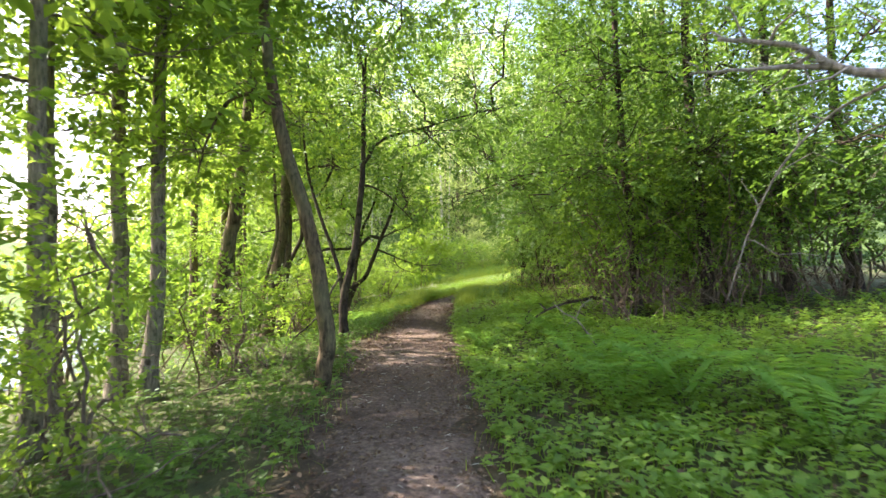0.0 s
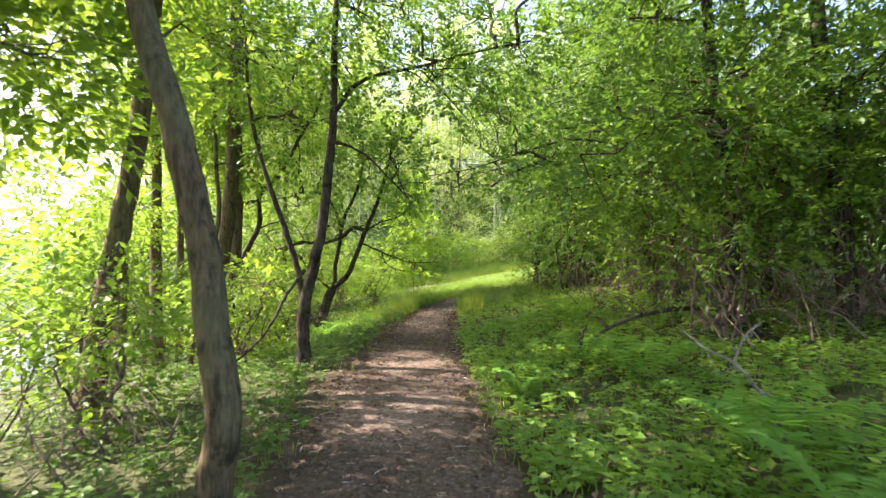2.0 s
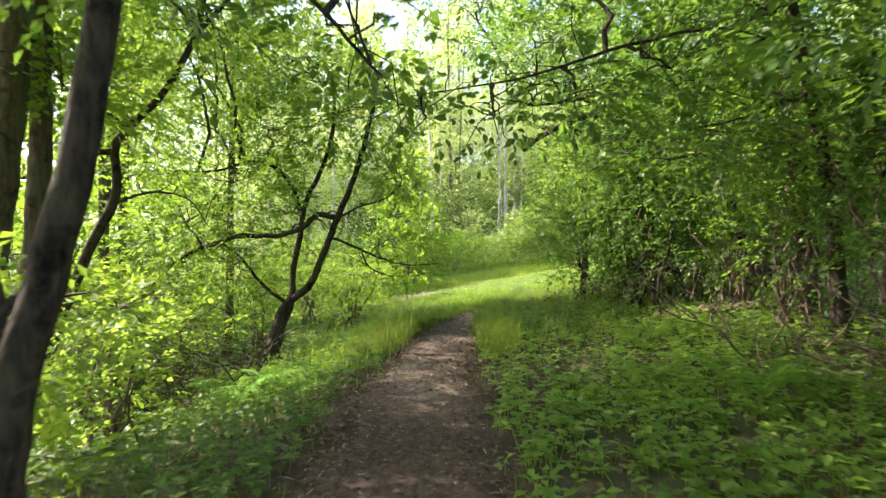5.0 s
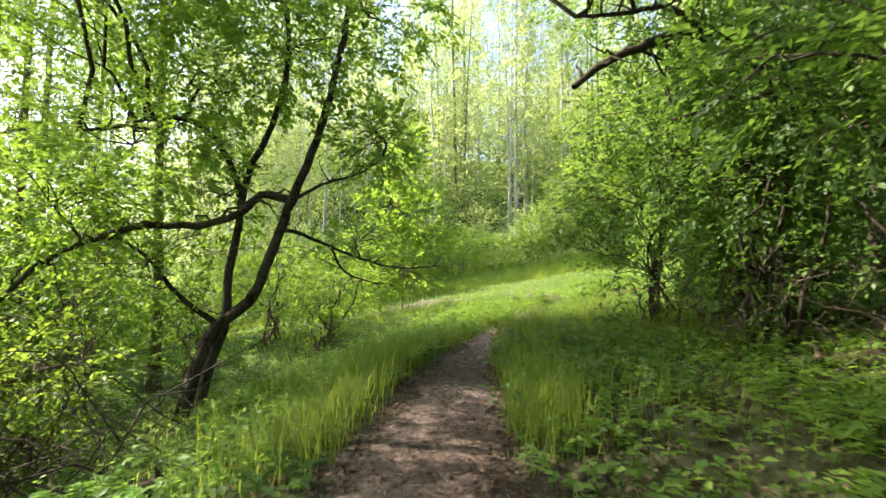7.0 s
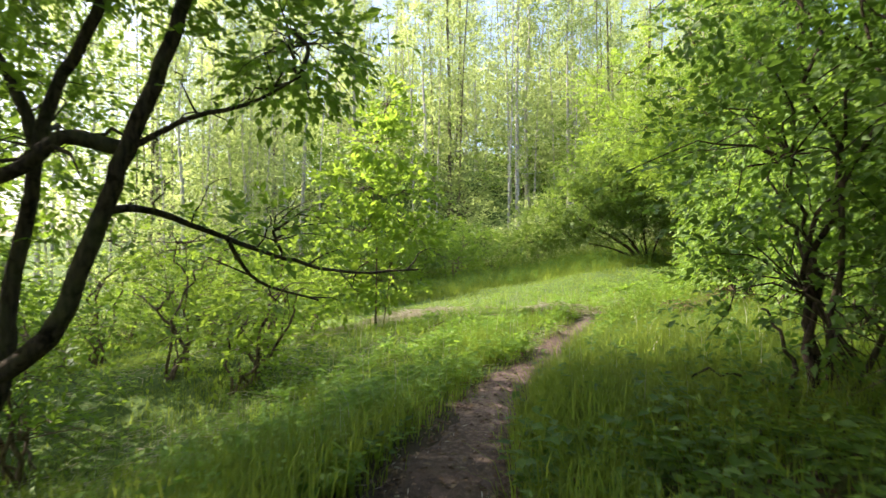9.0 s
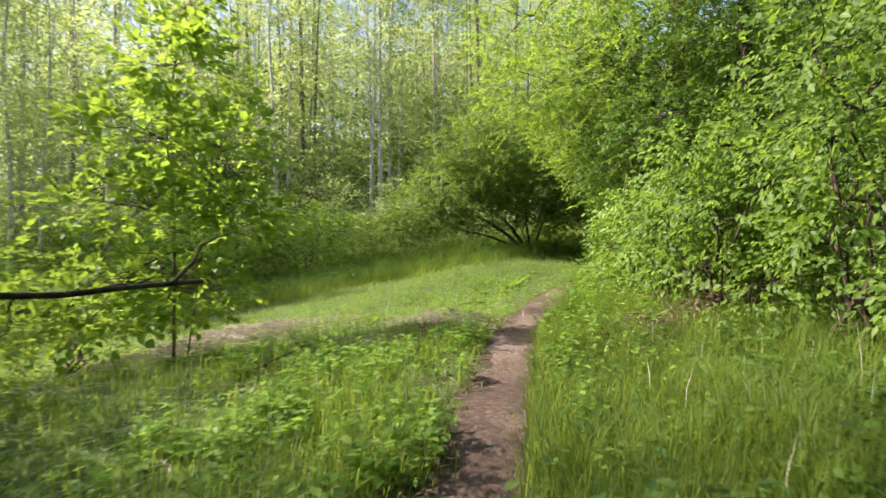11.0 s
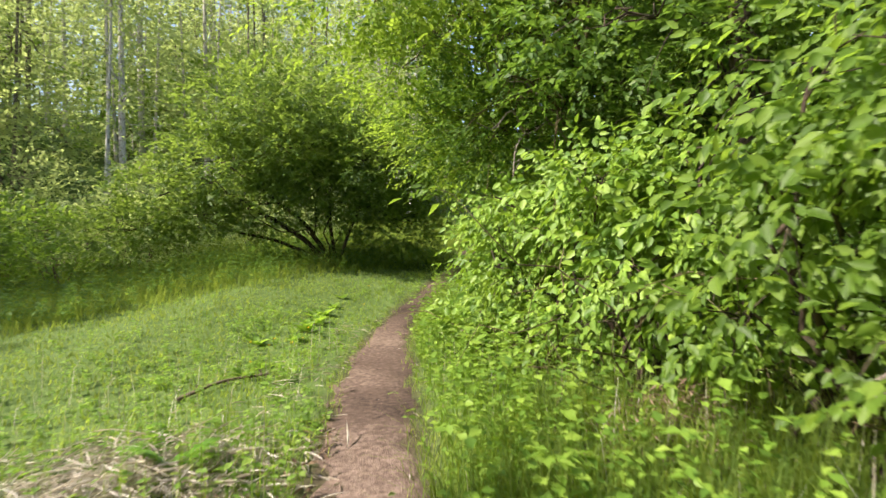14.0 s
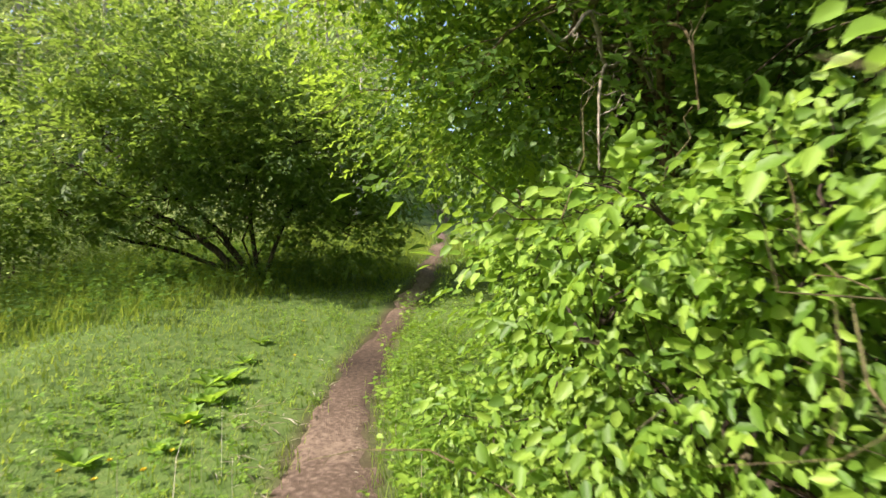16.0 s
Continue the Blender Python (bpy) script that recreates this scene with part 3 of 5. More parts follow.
# the many-stemmed tree where the meadow begins
# High lobes near y 16 to 19 are added to shade the path.
tree("tree", [([(-3.37, 19.12, -0.84), (-3.31, 19.46, -0.19), (-3.2, 19.85, 0.3), (-2.8, 19.89, 0.61), (-2.47, 19.86, 1.28), (-2.22, 19.84, 1.94), (-2.01, 19.82, 2.42), (-1.76, 19.8, 3.08), (-1.52, 19.77, 3.98), (-1.3, 19.75, 5.2)], 0.098, 0.035),
              ([(-3.39, 19.72, -0.8), (-3.27, 19.81, -0.22), (-3.1, 19.9, 0.36), (-3.07, 19.93, 0.97), (-2.94, 19.95, 1.71), (-2.83, 19.97, 2.39), (-2.57, 20.0, 2.96), (-2.33, 20.02, 3.72), (-2.29, 20.04, 5.0)], 0.078, 0.03)],
     [((-3.9, 19.0, 2.6), (1.3, 1.1, 0.7), 150), ((-4.8, 18.8, 1.9), (1.0, 0.9, 0.7), 110), ((-2.2, 19.9, 4.2), (1.5, 1.3, 0.9), 200), ((-3.5, 20.2, 3.9), (1.4, 1.3, 0.9), 180), ((-1.1, 20.0, 2.9), (0.6, 0.6, 0.45), 55),
      ((-1.0, 19.9, 4.6), (1.0, 1.0, 0.7), 110), ((-4.2, 19.8, 1.1), (1.0, 0.9, 0.6), 90), ((-1.5, 21.2, 1.55), (0.6, 0.7, 0.25), 30), ((-4.4, 20.4, 5.0), (1.6, 1.5, .9), 170), ((-2.9, 20.8, 5.4), (1.6, 1.5, .9), 170), ((-1.2, 20.9, 3.2), (.7, .7, .5), 60), ((-2.6, 18.6, 4.6), (1.4, 1.2, 0.7), 150), ((-3.6, 20.9, 2.2), (1.0, 0.9, 0.8), 100), ((-4.2, 17.4, 5.4), (1.6, 1.5, .8), 150), ((-3.4, 16.4, 5.2), (1.6, 1.5, .7), 150), ((-5.2, 18.2, 6.2), (1.7, 1.6, .9), 150), ((-4.6, 19.0, 4.6), (1.5, 1.3, .9), 130)],
     "dark many-stemmed tree leaning over with long bare limbs", 31, bark=M_BARK_DARK, size=.1, density=2.2,
     limbs=[([(-2.24, 19.88, 2.05), (-2.51, 19.73, 2.11), (-2.79, 19.58, 1.85), (-3.29, 19.43, 1.67), (-3.86, 19.28, 1.66), (-4.29, 19.13, 1.53), (-4.95, 18.98, 1.21), (-5.5, 18.8, .6)], 0.06, 0.03),
            ([(-2.92, 19.98, 2.1), (-3.1, 19.83, 2.7), (-3.39, 19.68, 3.04), (-3.77, 19.54, 3.12), (-4.3, 19.39, 2.96), (-4.74, 19.25, 2.86)], 0.05, 0.018),
            ([(-3.15, 19.85, 0.3), (-3.64, 19.66, 0.75), (-4.08, 19.51, 1.33), (-4.37, 19.38, 1.55)], 0.045, 0.018),
            ([(-2.4, 19.87, 1.6), (-2.33, 20.43, 1.65), (-1.83, 20.98, 1.42), (-1.39, 21.52, 1.22), (-0.9, 22.07, 1.08), (-0.08, 22.61, 1.1)], 0.034, 0.012),
            ([(-1.83, 20.95, 1.42), (-1.71, 21.25, 1.07), (-1.15, 21.81, 0.78)], 0.022, 0.01),
            ([(-2.14, 19.83, 2.06), (-1.71, 19.85, 2.28), (-1.24, 19.92, 2.44), (-0.95, 19.98, 2.64)], 0.028, 0.01)])

for k, (x, y, h, r) in enumerate([(-3.0, 2.9, 2.6, .6), (-2.9, 4.4, 2.0, .5), (-4.2, 3.6, 2.8, .9), (-5.6, 5.6, 3.2, 1.2), (-3.2, 8.4, 1.3, .6), (-5.8, 8.2, 2.4, 1.0), (-2.9, 11.6, 1.3, .6), (-3.7, 14.3, 1.6, .75), (-4.9, 16.4, 1.5, .8), (-4.5, 18.0, 1.3, .8), (-5.6, 18.6, 2.0, .9), (-5.8, 21.0, 2.8, 1.3), (-4.2, 21.6, 1.7, .9), (-2.3, 23.3, 1.3, .7), (-3.7, 24.2, 2.0, 1.0), (-2.7, 25.4, 1.5, .8), (-3.9, 26.6, 1.9, .9), (-2.6, 28.4, 1.3, .8), (-4.8, 28.4, 2.0, 1.1), (-6.8, 27.6, 2.8, 1.4), (-6.4, 3.0, 3.4, 1.4)]):
    z = zat(x, y)
    shrub("shrub", (x, y, z), [((x, y, z + h * .3), (r, r, h * .22), 90), ((x - .2, y + .3, z + h * .62), (r * 1.05, r, h * .24), 120), ((x + .25, y - .2, z + h * .95), (r, r, h * .24), 110)],
          "backlit yellow-green shrub on the lake bank", 160 + k, leaf=M_LEAF_YELLOW if k % 4 else M_LEAF, group="lake bank shrubs", stems=6, size=.085, density=1.0)

for k, (x, y, h, r) in enumerate([(-7.6, 18.4, 4.6, 1.7), (-7.2, 23.0, 4.2, 1.6), (-5.6, 17.0, 2.2, .9)]):
    z = zat(x, y)
    shrub("shrub", (x, y, z), [((x, y, z + h * .25), (r, r, h * .2), 190), ((x - .2, y + .3, z + h * .55), (r * 1.1, r, h * .2), 240), ((x + .25, y - .2, z + h * .85), (r, r, h * .2), 210)],
          "tall leafy shrub screening the lake", 240 + k, leaf=M_LEAF_YELLOW if k > 2 else M_LEAF, group="lake bank shrubs", stems=6, size=.11, density=1.0)

# Lobes above z 5.5 are added, mostly out of view, to shade the path.
tree("tree", [([(-4.4, 14.0, zat(-4.4, 14.0)), (-4.2, 14.2, .2), (-3.85, 14.3, 1.3), (-3.55, 14.3, 2.0), (-3.58, 14.3, 2.4), (-3.2, 14.4, 2.9), (-2.8, 14.5, 3.7)], .08, .03)],
     [((-2.9, 14.7, 3.9), (1.0, 1.0, .6), 90), ((-3.6, 14.6, 4.4), (1.1, 1.0, .6), 90), ((-4.3, 14.2, 3.2), (.9, .9, .5), 70), ((-3.0, 15.0, 5.6), (1.7, 1.6, .8), 150), ((-2.2, 16.4, 6.2), (1.7, 1.6, .8), 150), ((-3.2, 13.0, 6.0), (1.7, 1.6, .8), 150), ((-1.6, 14.2, 6.6), (1.6, 1.6, .7), 130)], "crooked dark trunk forking low over the bank", 34, bark=M_BARK_DARK, leaf=M_LEAF_YELLOW,
     limbs=[([(-3.58, 14.3, 2.35), (-3.8, 14.2, 2.3), (-4.1, 14.1, 2.1), (-4.5, 14.0, 2.0)], .035, .012), ([(-3.6, 14.3, 1.8), (-3.3, 14.5, 1.95), (-3.0, 14.7, 1.9), (-2.8, 14.8, 1.6)], .018, .005)])

# ---- thicket uphill of the path ----
# Canopy shade is put into the leaf colour: most thicket crowns use M_LEAF_DARK.
UPHILL = [(3.5, 10.2, .10), (4.6, 9.8, .12), (4.1, 13.2, .09), (5.4, 12.8, .12), (6.2, 10.2, .11), (4.6, 15.6, .11), (7.7, 10.6, .12), (6.0, 18.6, .13), (7.2, 14.5, .12), (5.9, 6.3, .09), (6.8, 3.2, .1), (9.4, 9.0, .12)]
for k, (x, y, r) in enumerate(UPHILL):
    z = zat(x, y)
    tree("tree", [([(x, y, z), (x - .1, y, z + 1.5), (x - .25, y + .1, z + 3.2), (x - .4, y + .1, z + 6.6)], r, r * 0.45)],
         crown_lobes(x - .5, y, z + 1.3, z + 6.8, 2.2, 10, 96 if k < 8 else 60, 70 + k, lean=(-0.9, 0)), "thicket tree with drooping leaves coloured dark for shade", 50 + k,
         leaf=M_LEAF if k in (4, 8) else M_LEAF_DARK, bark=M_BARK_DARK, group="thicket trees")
tree("tree", [([(5.6, 18.6, .6), (5.3, 18.55, 2.0), (4.6, 18.45, 3.4), (4.0, 18.4, 4.8), (3.6, 18.4, 6.2)], 0.13, 0.05)],
     [((2.6, 18.6, 4.6), (1.5, 1.4, .8), 200), ((4.2, 18.2, 5.4), (1.6, 1.6, .9), 180), ((1.9, 17.4, 4.9), (1.2, 1.2, .6), 140), ((2.9, 18.9, 2.5), (.7, .8, 1.0), 120), ((3.8, 19.4, 1.6), (.9, .9, .9), 140), ((3.6, 17.6, 3.0), (.9, .9, .9), 110), ((1.2, 16.6, 4.3), (.9, 1.0, .45), 90), ((1.7, 19.6, 5.9), (1.3, 1.2, .7), 130), ((.5, 18.2, 5.7), (1.2, 1.2, .6), 120), ((2.7, 16.4, 5.4), (1.2, 1.2, .7), 120)],
     "tree with thick bare limb reaching over the path", 61, bark=M_BARK_DARK, leaf=M_LEAF_DARK,
     limbs=[([(4.6, 18.45, 3.5), (3.77, 18.4, 3.71), (3.21, 18.34, 3.74), (2.54, 18.29, 3.79), (2.01, 18.23, 3.57), (1.61, 18.18, 3.39), (1.31, 18.12, 3.12)], 0.115, 0.035),
            ([(2.69, 18.18, 3.84), (2.42, 18.15, 4.01), (1.85, 18.13, 3.94), (1.34, 18.11, 3.89)], 0.04, 0.02),
            ([(2.15, 18.1, 3.55), (2.36, 18.17, 3.17), (2.45, 18.24, 2.5), (2.42, 18.32, 2.06)], 0.016, 0.005)])
for k, (x, y) in enumerate([(2.75, 19.5), (3.7, 18.9), (3.3, 17.9)]):
    z = zat(x, y)
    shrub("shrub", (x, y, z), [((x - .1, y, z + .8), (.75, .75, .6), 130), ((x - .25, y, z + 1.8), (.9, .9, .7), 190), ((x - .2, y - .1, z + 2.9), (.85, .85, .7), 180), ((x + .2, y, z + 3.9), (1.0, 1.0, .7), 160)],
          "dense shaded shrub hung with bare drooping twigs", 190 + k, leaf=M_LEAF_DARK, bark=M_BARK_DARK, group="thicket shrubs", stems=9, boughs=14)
for k, (x, y, h, r) in enumerate([(3.1, 9.9, 1.9, 1.0), (3.9, 10.9, 2.2, 1.2), (3.9, 13.0, 2.0, 1.0), (4.8, 9.6, 2.0, 1.1), (5.9, 9.9, 2.2, 1.3), (7.0, 9.8, 2.3, 1.4), (8.3, 10.4, 2.5, 1.5), (5.0, 11.8, 2.4, 1.4), (6.8, 12.4, 2.6, 1.6), (4.2, 15.0, 2.2, 1.1), (4.3, 16.8, 2.2, 1.1), (9.8, 11.4, 2.8, 1.8)]):
    z = zat(x, y)
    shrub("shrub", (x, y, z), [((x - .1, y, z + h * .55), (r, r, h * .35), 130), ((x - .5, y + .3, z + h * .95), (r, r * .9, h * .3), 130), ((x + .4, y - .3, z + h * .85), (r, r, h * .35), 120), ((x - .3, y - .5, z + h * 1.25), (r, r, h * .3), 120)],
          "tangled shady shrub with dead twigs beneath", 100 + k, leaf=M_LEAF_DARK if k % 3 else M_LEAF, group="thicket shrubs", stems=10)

# Dark leaf colour here stands for the shade on this bough.
tree("tree", [([(4.0, 14.2, zat(4.0, 14.2)), (3.8, 14.1, 2.0), (3.4, 14.0, 3.6), (3.0, 13.9, 5.4)], .09, .03)],
     [((-.35, 13.35, 2.5), (.45, .4, .28), 15), ((.25, 13.3, 2.5), (.45, .4, .3), 20), ((1.0, 13.4, 2.75), (.6, .5, .35), 34), ((1.9, 13.5, 3.0), (.7, .7, .45), 50), ((2.9, 13.7, 3.6), (1.0, .9, .6), 90), ((2.0, 14.4, 4.2), (1.2, 1.1, .6), 120), ((3.4, 14.2, 5.0), (1.4, 1.3, .8), 140), ((.6, 14.0, 4.6), (1.2, 1.1, .5), 110)],
     "slender tree with a leafy bough hanging over the path", 64, bark=M_BARK_DARK, leaf=M_LEAF_DARK, size=.105, aspect=.62, fine=True, per=6, twig=.3, density=1.0,
     limbs=[([(3.5, 14.0, 3.3), (2.5, 13.7, 3.45), (1.5, 13.45, 3.2), (.5, 13.35, 2.85), (-.4, 13.35, 2.7)], .03, .006)])

# ---- hedge of shrubs along the bend ----
HEDGE = [(19.6, 2.4, 2.4, 1.0), (21.2, 2.3, 2.5, 1.0), (22.6, 2.0, 2.6, 1.0), (24.0, 1.5, 2.6, 1.0), (25.4, 1.1, 2.1, 0.95), (26.6, 1.2, 2.0, 0.9), (27.8, 0.76, 1.7, 0.85), (29.0, 0.36, 1.6, 0.8), (30.1, 0.42, 1.5, 0.65), (31.0, 1.2, 1.8, 0.8), (33.2, 2.2, 2.2, 1.0),
         (20.0, 4.2, 4.6, 1.6), (22.6, 3.9, 4.9, 1.6), (25.0, 3.3, 4.9, 1.6), (27.0, 2.5, 4.4, 1.4), (29.0, 2.2, 4.2, 1.3), (31.2, 2.9, 4.2, 1.5), (23.0, 7.4, 6.0, 1.9), (26.0, 6.6, 6.2, 1.9), (28.6, 5.6, 6.2, 1.9), (31.4, 5.8, 6.2, 1.9)]
for k, (s, gap, h, r) in enumerate(HEDGE):
    cx, w = (float(v) for v in track(s))
    slope = (float(track(s + .5)[0]) - float(track(s - .5)[0]))
    nx, ny = 1 / math.hypot(1, slope), -slope / math.hypot(1, slope)
    reach = w + gap + r * 1.05
    x, y = cx + nx * reach, s + ny * reach
    z = zat(x, y)
    near = 4 <= k <= 9
    low = 1.0 if k < 11 else 0.5
    rh = np.random.default_rng(900 + k)
    lobes = []
    for i in range(11 if k < 11 else 8):
        f = (i + rh.uniform(.2, .8)) / (11 if k < 11 else 8)
        a = i * 2.4 + rh.uniform(-.5, .5)
        far = r * rh.uniform(.35, .8) * (1.1 - .5 * f)
        q = r * rh.uniform(.34, .52)
        lobes.append(((x + math.cos(a) * far, y + math.sin(a) * far, z + h * (.22 + .84 * f if 4 <= k <= 6 else .06 + f)), (q, q, q * .62), rh.uniform(46, 82) * (1 if k < 11 else 1.5)))
    # Leaf colour carries the light: bright from k 6, darker before and behind as shade.
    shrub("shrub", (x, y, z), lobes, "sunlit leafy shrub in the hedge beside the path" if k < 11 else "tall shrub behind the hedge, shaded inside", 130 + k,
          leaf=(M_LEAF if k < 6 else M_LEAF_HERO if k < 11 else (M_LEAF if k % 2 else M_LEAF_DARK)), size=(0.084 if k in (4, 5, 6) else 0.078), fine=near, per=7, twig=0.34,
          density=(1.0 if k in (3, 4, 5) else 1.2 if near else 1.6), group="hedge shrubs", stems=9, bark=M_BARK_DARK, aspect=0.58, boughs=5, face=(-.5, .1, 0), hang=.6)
# Sunlight on this crown is put into its brighter yellow leaf colour.
tree("tree", [([(9.6, 29.9, .6), (9.2, 29.8, 2.0), (8.4, 29.7, 3.4), (7.4, 29.7, 5.0), (6.6, 29.8, 7.0)], 0.07, 0.03)],
     [((5.3, 29.9, 4.4), (1.2, 1.2, .8), 230), ((6.3, 30.6, 5.4), (1.5, 1.4, 1.0), 230), ((6.6, 29.0, 4.6), (1.4, 1.4, 1.0), 230), ((7.4, 30.6, 4.0), (1.5, 1.4, 1.0), 200), ((6.2, 28.2, 6.4), (1.7, 1.6, 1.0), 230), ((7.7, 30.6, 2.9), (.8, .8, .8), 150), ((8.0, 28.0, 5.6), (1.8, 1.8, 1.2), 220), ((5.0, 30.6, 5.8), (1.2, 1.2, .8), 160), ((6.5, 31.0, 3.9), (1.0, 1.0, .55), 150), ((7.9, 32.2, 3.4), (1.1, 1.0, .8), 170)],
     "leafy tree overhanging the bend with sunlit leaves", 62, leaf=M_LEAF_YELLOW, size=0.085)
# Dark leaf colour on these inner trees imitates the shaded canopy interior.
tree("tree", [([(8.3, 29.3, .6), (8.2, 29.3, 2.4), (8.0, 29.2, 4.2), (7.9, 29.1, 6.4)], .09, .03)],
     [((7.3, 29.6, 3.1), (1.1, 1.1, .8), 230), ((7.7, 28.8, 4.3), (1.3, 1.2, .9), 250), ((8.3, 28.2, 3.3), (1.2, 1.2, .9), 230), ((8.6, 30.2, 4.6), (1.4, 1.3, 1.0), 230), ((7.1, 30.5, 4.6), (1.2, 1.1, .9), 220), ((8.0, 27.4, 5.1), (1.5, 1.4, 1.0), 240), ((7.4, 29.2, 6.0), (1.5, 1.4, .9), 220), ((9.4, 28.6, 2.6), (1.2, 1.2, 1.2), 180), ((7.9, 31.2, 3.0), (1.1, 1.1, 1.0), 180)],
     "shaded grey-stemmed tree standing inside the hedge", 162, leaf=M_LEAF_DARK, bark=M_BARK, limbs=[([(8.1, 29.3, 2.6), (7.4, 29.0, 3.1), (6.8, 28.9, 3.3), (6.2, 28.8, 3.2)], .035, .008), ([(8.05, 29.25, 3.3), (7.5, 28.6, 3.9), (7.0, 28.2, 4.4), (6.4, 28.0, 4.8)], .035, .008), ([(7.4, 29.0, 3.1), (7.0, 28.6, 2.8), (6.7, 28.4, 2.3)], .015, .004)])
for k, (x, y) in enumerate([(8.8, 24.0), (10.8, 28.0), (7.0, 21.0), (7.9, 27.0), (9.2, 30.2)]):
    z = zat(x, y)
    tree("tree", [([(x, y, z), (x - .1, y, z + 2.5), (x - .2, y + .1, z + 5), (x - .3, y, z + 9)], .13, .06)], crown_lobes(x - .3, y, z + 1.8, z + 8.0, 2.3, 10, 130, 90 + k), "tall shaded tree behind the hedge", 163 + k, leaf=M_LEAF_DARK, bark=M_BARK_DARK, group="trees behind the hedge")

# ---- meadow edge ----
rngG = np.random.default_rng(5)
G0 = np.array([8.13, 36.97, zat(8.13, 36.97)])
shrub("willow_bush", tuple(G0), [((7.3, 37.4, G0[2] + 2.6), (1.7, 1.6, 1.1), 420), ((5.9, 38.0, G0[2] + 2.3), (1.5, 1.4, 1.1), 380), ((8.6, 37.2, G0[2] + 3.2), (1.7, 1.6, 1.1), 420), ((9.7, 36.8, G0[2] + 2.3), (1.5, 1.4, 1.2), 380), ((7.6, 37.8, G0[2] + 4.1), (1.6, 1.5, 1.0), 360), ((4.7, 38.4, G0[2] + 1.5), (1.1, 1.1, .8), 240), ((10.4, 37.2, G0[2] + 3.4), (1.2, 1.2, .9), 240), ((6.2, 37.0, G0[2] + 3.4), (1.3, 1.2, .9), 260), ((9.0, 37.0, G0[2] + 1.4), (1.2, 1.1, .7), 220), ((6.9, 37.5, G0[2] + 1.35), (1.2, 1.0, .6), 220), ((8.0, 36.6, G0[2] + 1.9), (1.2, 1.0, .7), 220), ((5.5, 38.3, G0[2] + 1.1), (1.1, 1.0, .5), 180), ((9.8, 36.3, G0[2] + .8), (1.0, .9, .6), 220), ((8.7, 36.2, G0[2] + 2.4), (1.3, 1.0, .9), 320), ((7.0, 36.8, G0[2] + 2.6), (1.4, 1.0, .9), 320), ((10.8, 36.4, G0[2] + 2.0), (1.1, 1.0, .9), 240), ((4.0, 38.2, G0[2] + .7), (1.0, .9, .6), 160)],
      "broad many-stemmed willow bush on the meadow", 200, leaf=M_LEAF_WILLOW, bark=M_BARK_DARK, size=0.115, twig=0.36, aspect=0.5, stems=4, category="bush", density=1.7,
      extra=[([tuple(G0), tuple(G0 + (-.7, .5, .75)), tuple(G0 + (-1.6, 1.1, 1.35)), tuple(G0 + (-2.4, 1.5, 1.95))], .075, .03), ([tuple(G0 + (.1, 0, 0)), tuple(G0 + (-.4, .3, .85)), tuple(G0 + (-1.2, .7, 1.6)), tuple(G0 + (-2.0, 1.2, 2.3))], .06, .025),
             ([tuple(G0 + (.1, .1, 0)), tuple(G0 + (-.9, .9, .5)), tuple(G0 + (-2.0, 1.7, .85)), tuple(G0 + (-2.5, 2.0, 1.2))], .05, .02), ([tuple(G0 + (.2, 0, 0)), tuple(G0 + (.1, .1, 1.2)), tuple(G0 + (.3, .2, 2.4))], .05, .02), ([tuple(G0 + (.3, 0, 0)), tuple(G0 + (.6, -.2, 1.0)), tuple(G0 + (1.1, -.3, 2.0))], .045, .02)])
tree("sapling", [([(-1.05, 27.3, -0.2), (-1.04, 27.31, 1.59), (-1.12, 27.34, 2.86), (-0.79, 27.29, 4.6)], 0.02, 0.007), ([(-0.9, 27.4, -0.2), (-0.68, 27.45, 1.5), (-0.5, 27.4, 3.4)], 0.013, 0.005)],
     [((-1.0, 27.3, 3.6), (.65, .6, .6), 80), ((-1.3, 27.2, 2.7), (.75, .7, .6), 90), ((-.5, 27.3, 2.5), (.7, .7, .6), 80), ((-.8, 27.3, 4.4), (.35, .35, .5), 40), ((-1.4, 27.1, 1.7), (.9, .8, .4), 70), ((-.4, 27.4, 1.7), (.8, .7, .35), 60), ((-1.0, 27.2, .75), (.9, .7, .4), 70), ((-1.7, 26.9, .5), (.7, .6, .35), 45)],
     "young maple with glowing yellow-green leaves", 33, leaf=M_LEAF_YELLOW, bark=M_TWIG, size=0.115, aspect=0.85, per=5, twig=0.3, fine=True, category="sapling")

# ---- woodland edge and birch hillside ----
def birch(name, seed, h, leaf, bark, group):
    rng = np.random.default_rng(seed)
    lob = [((rng.normal() * .5, rng.normal() * .5, h * f), (1.9 * (1.12 - .8 * f), 1.9 * (1.12 - .8 * f), h * .085), 165) for f in np.linspace(.16, .96, 9)]
    return tree(name, [([(0, 0, 0), (rng.normal() * .15, rng.normal() * .15, h * .4), (rng.normal() * .3, rng.normal() * .3, h * .75), (rng.normal() * .3, 0, h)], .13, .025), ([(.7, .5, 0), (.9, .6, h * .45), (1.2, .9, h * .9)], .07, .02), ([(-.8, .4, 0), (-.9, .2, h * .4), (-1.3, .1, h * .8)], .06, .02)], lob,
                "slender pale birch, light spring leaves paled further as haze", seed, leaf=leaf, bark=bark, size=0.155, per=5, twig=0.55, group=group, aspect=.6, density=1.0, boughs=3)


protos = [birch("birch", 300 + k, (16, 18, 14)[k], (M_LEAF_PALE_HAZE, M_LEAF_PALE_HAZE, M_LEAF_PALE_HAZE)[k], (M_BARK_PALE, M_BARK_GREY, M_BARK_PALE)[k], "hillside birches") for k in range(3)]
spots = []
rw = np.random.default_rng(9)
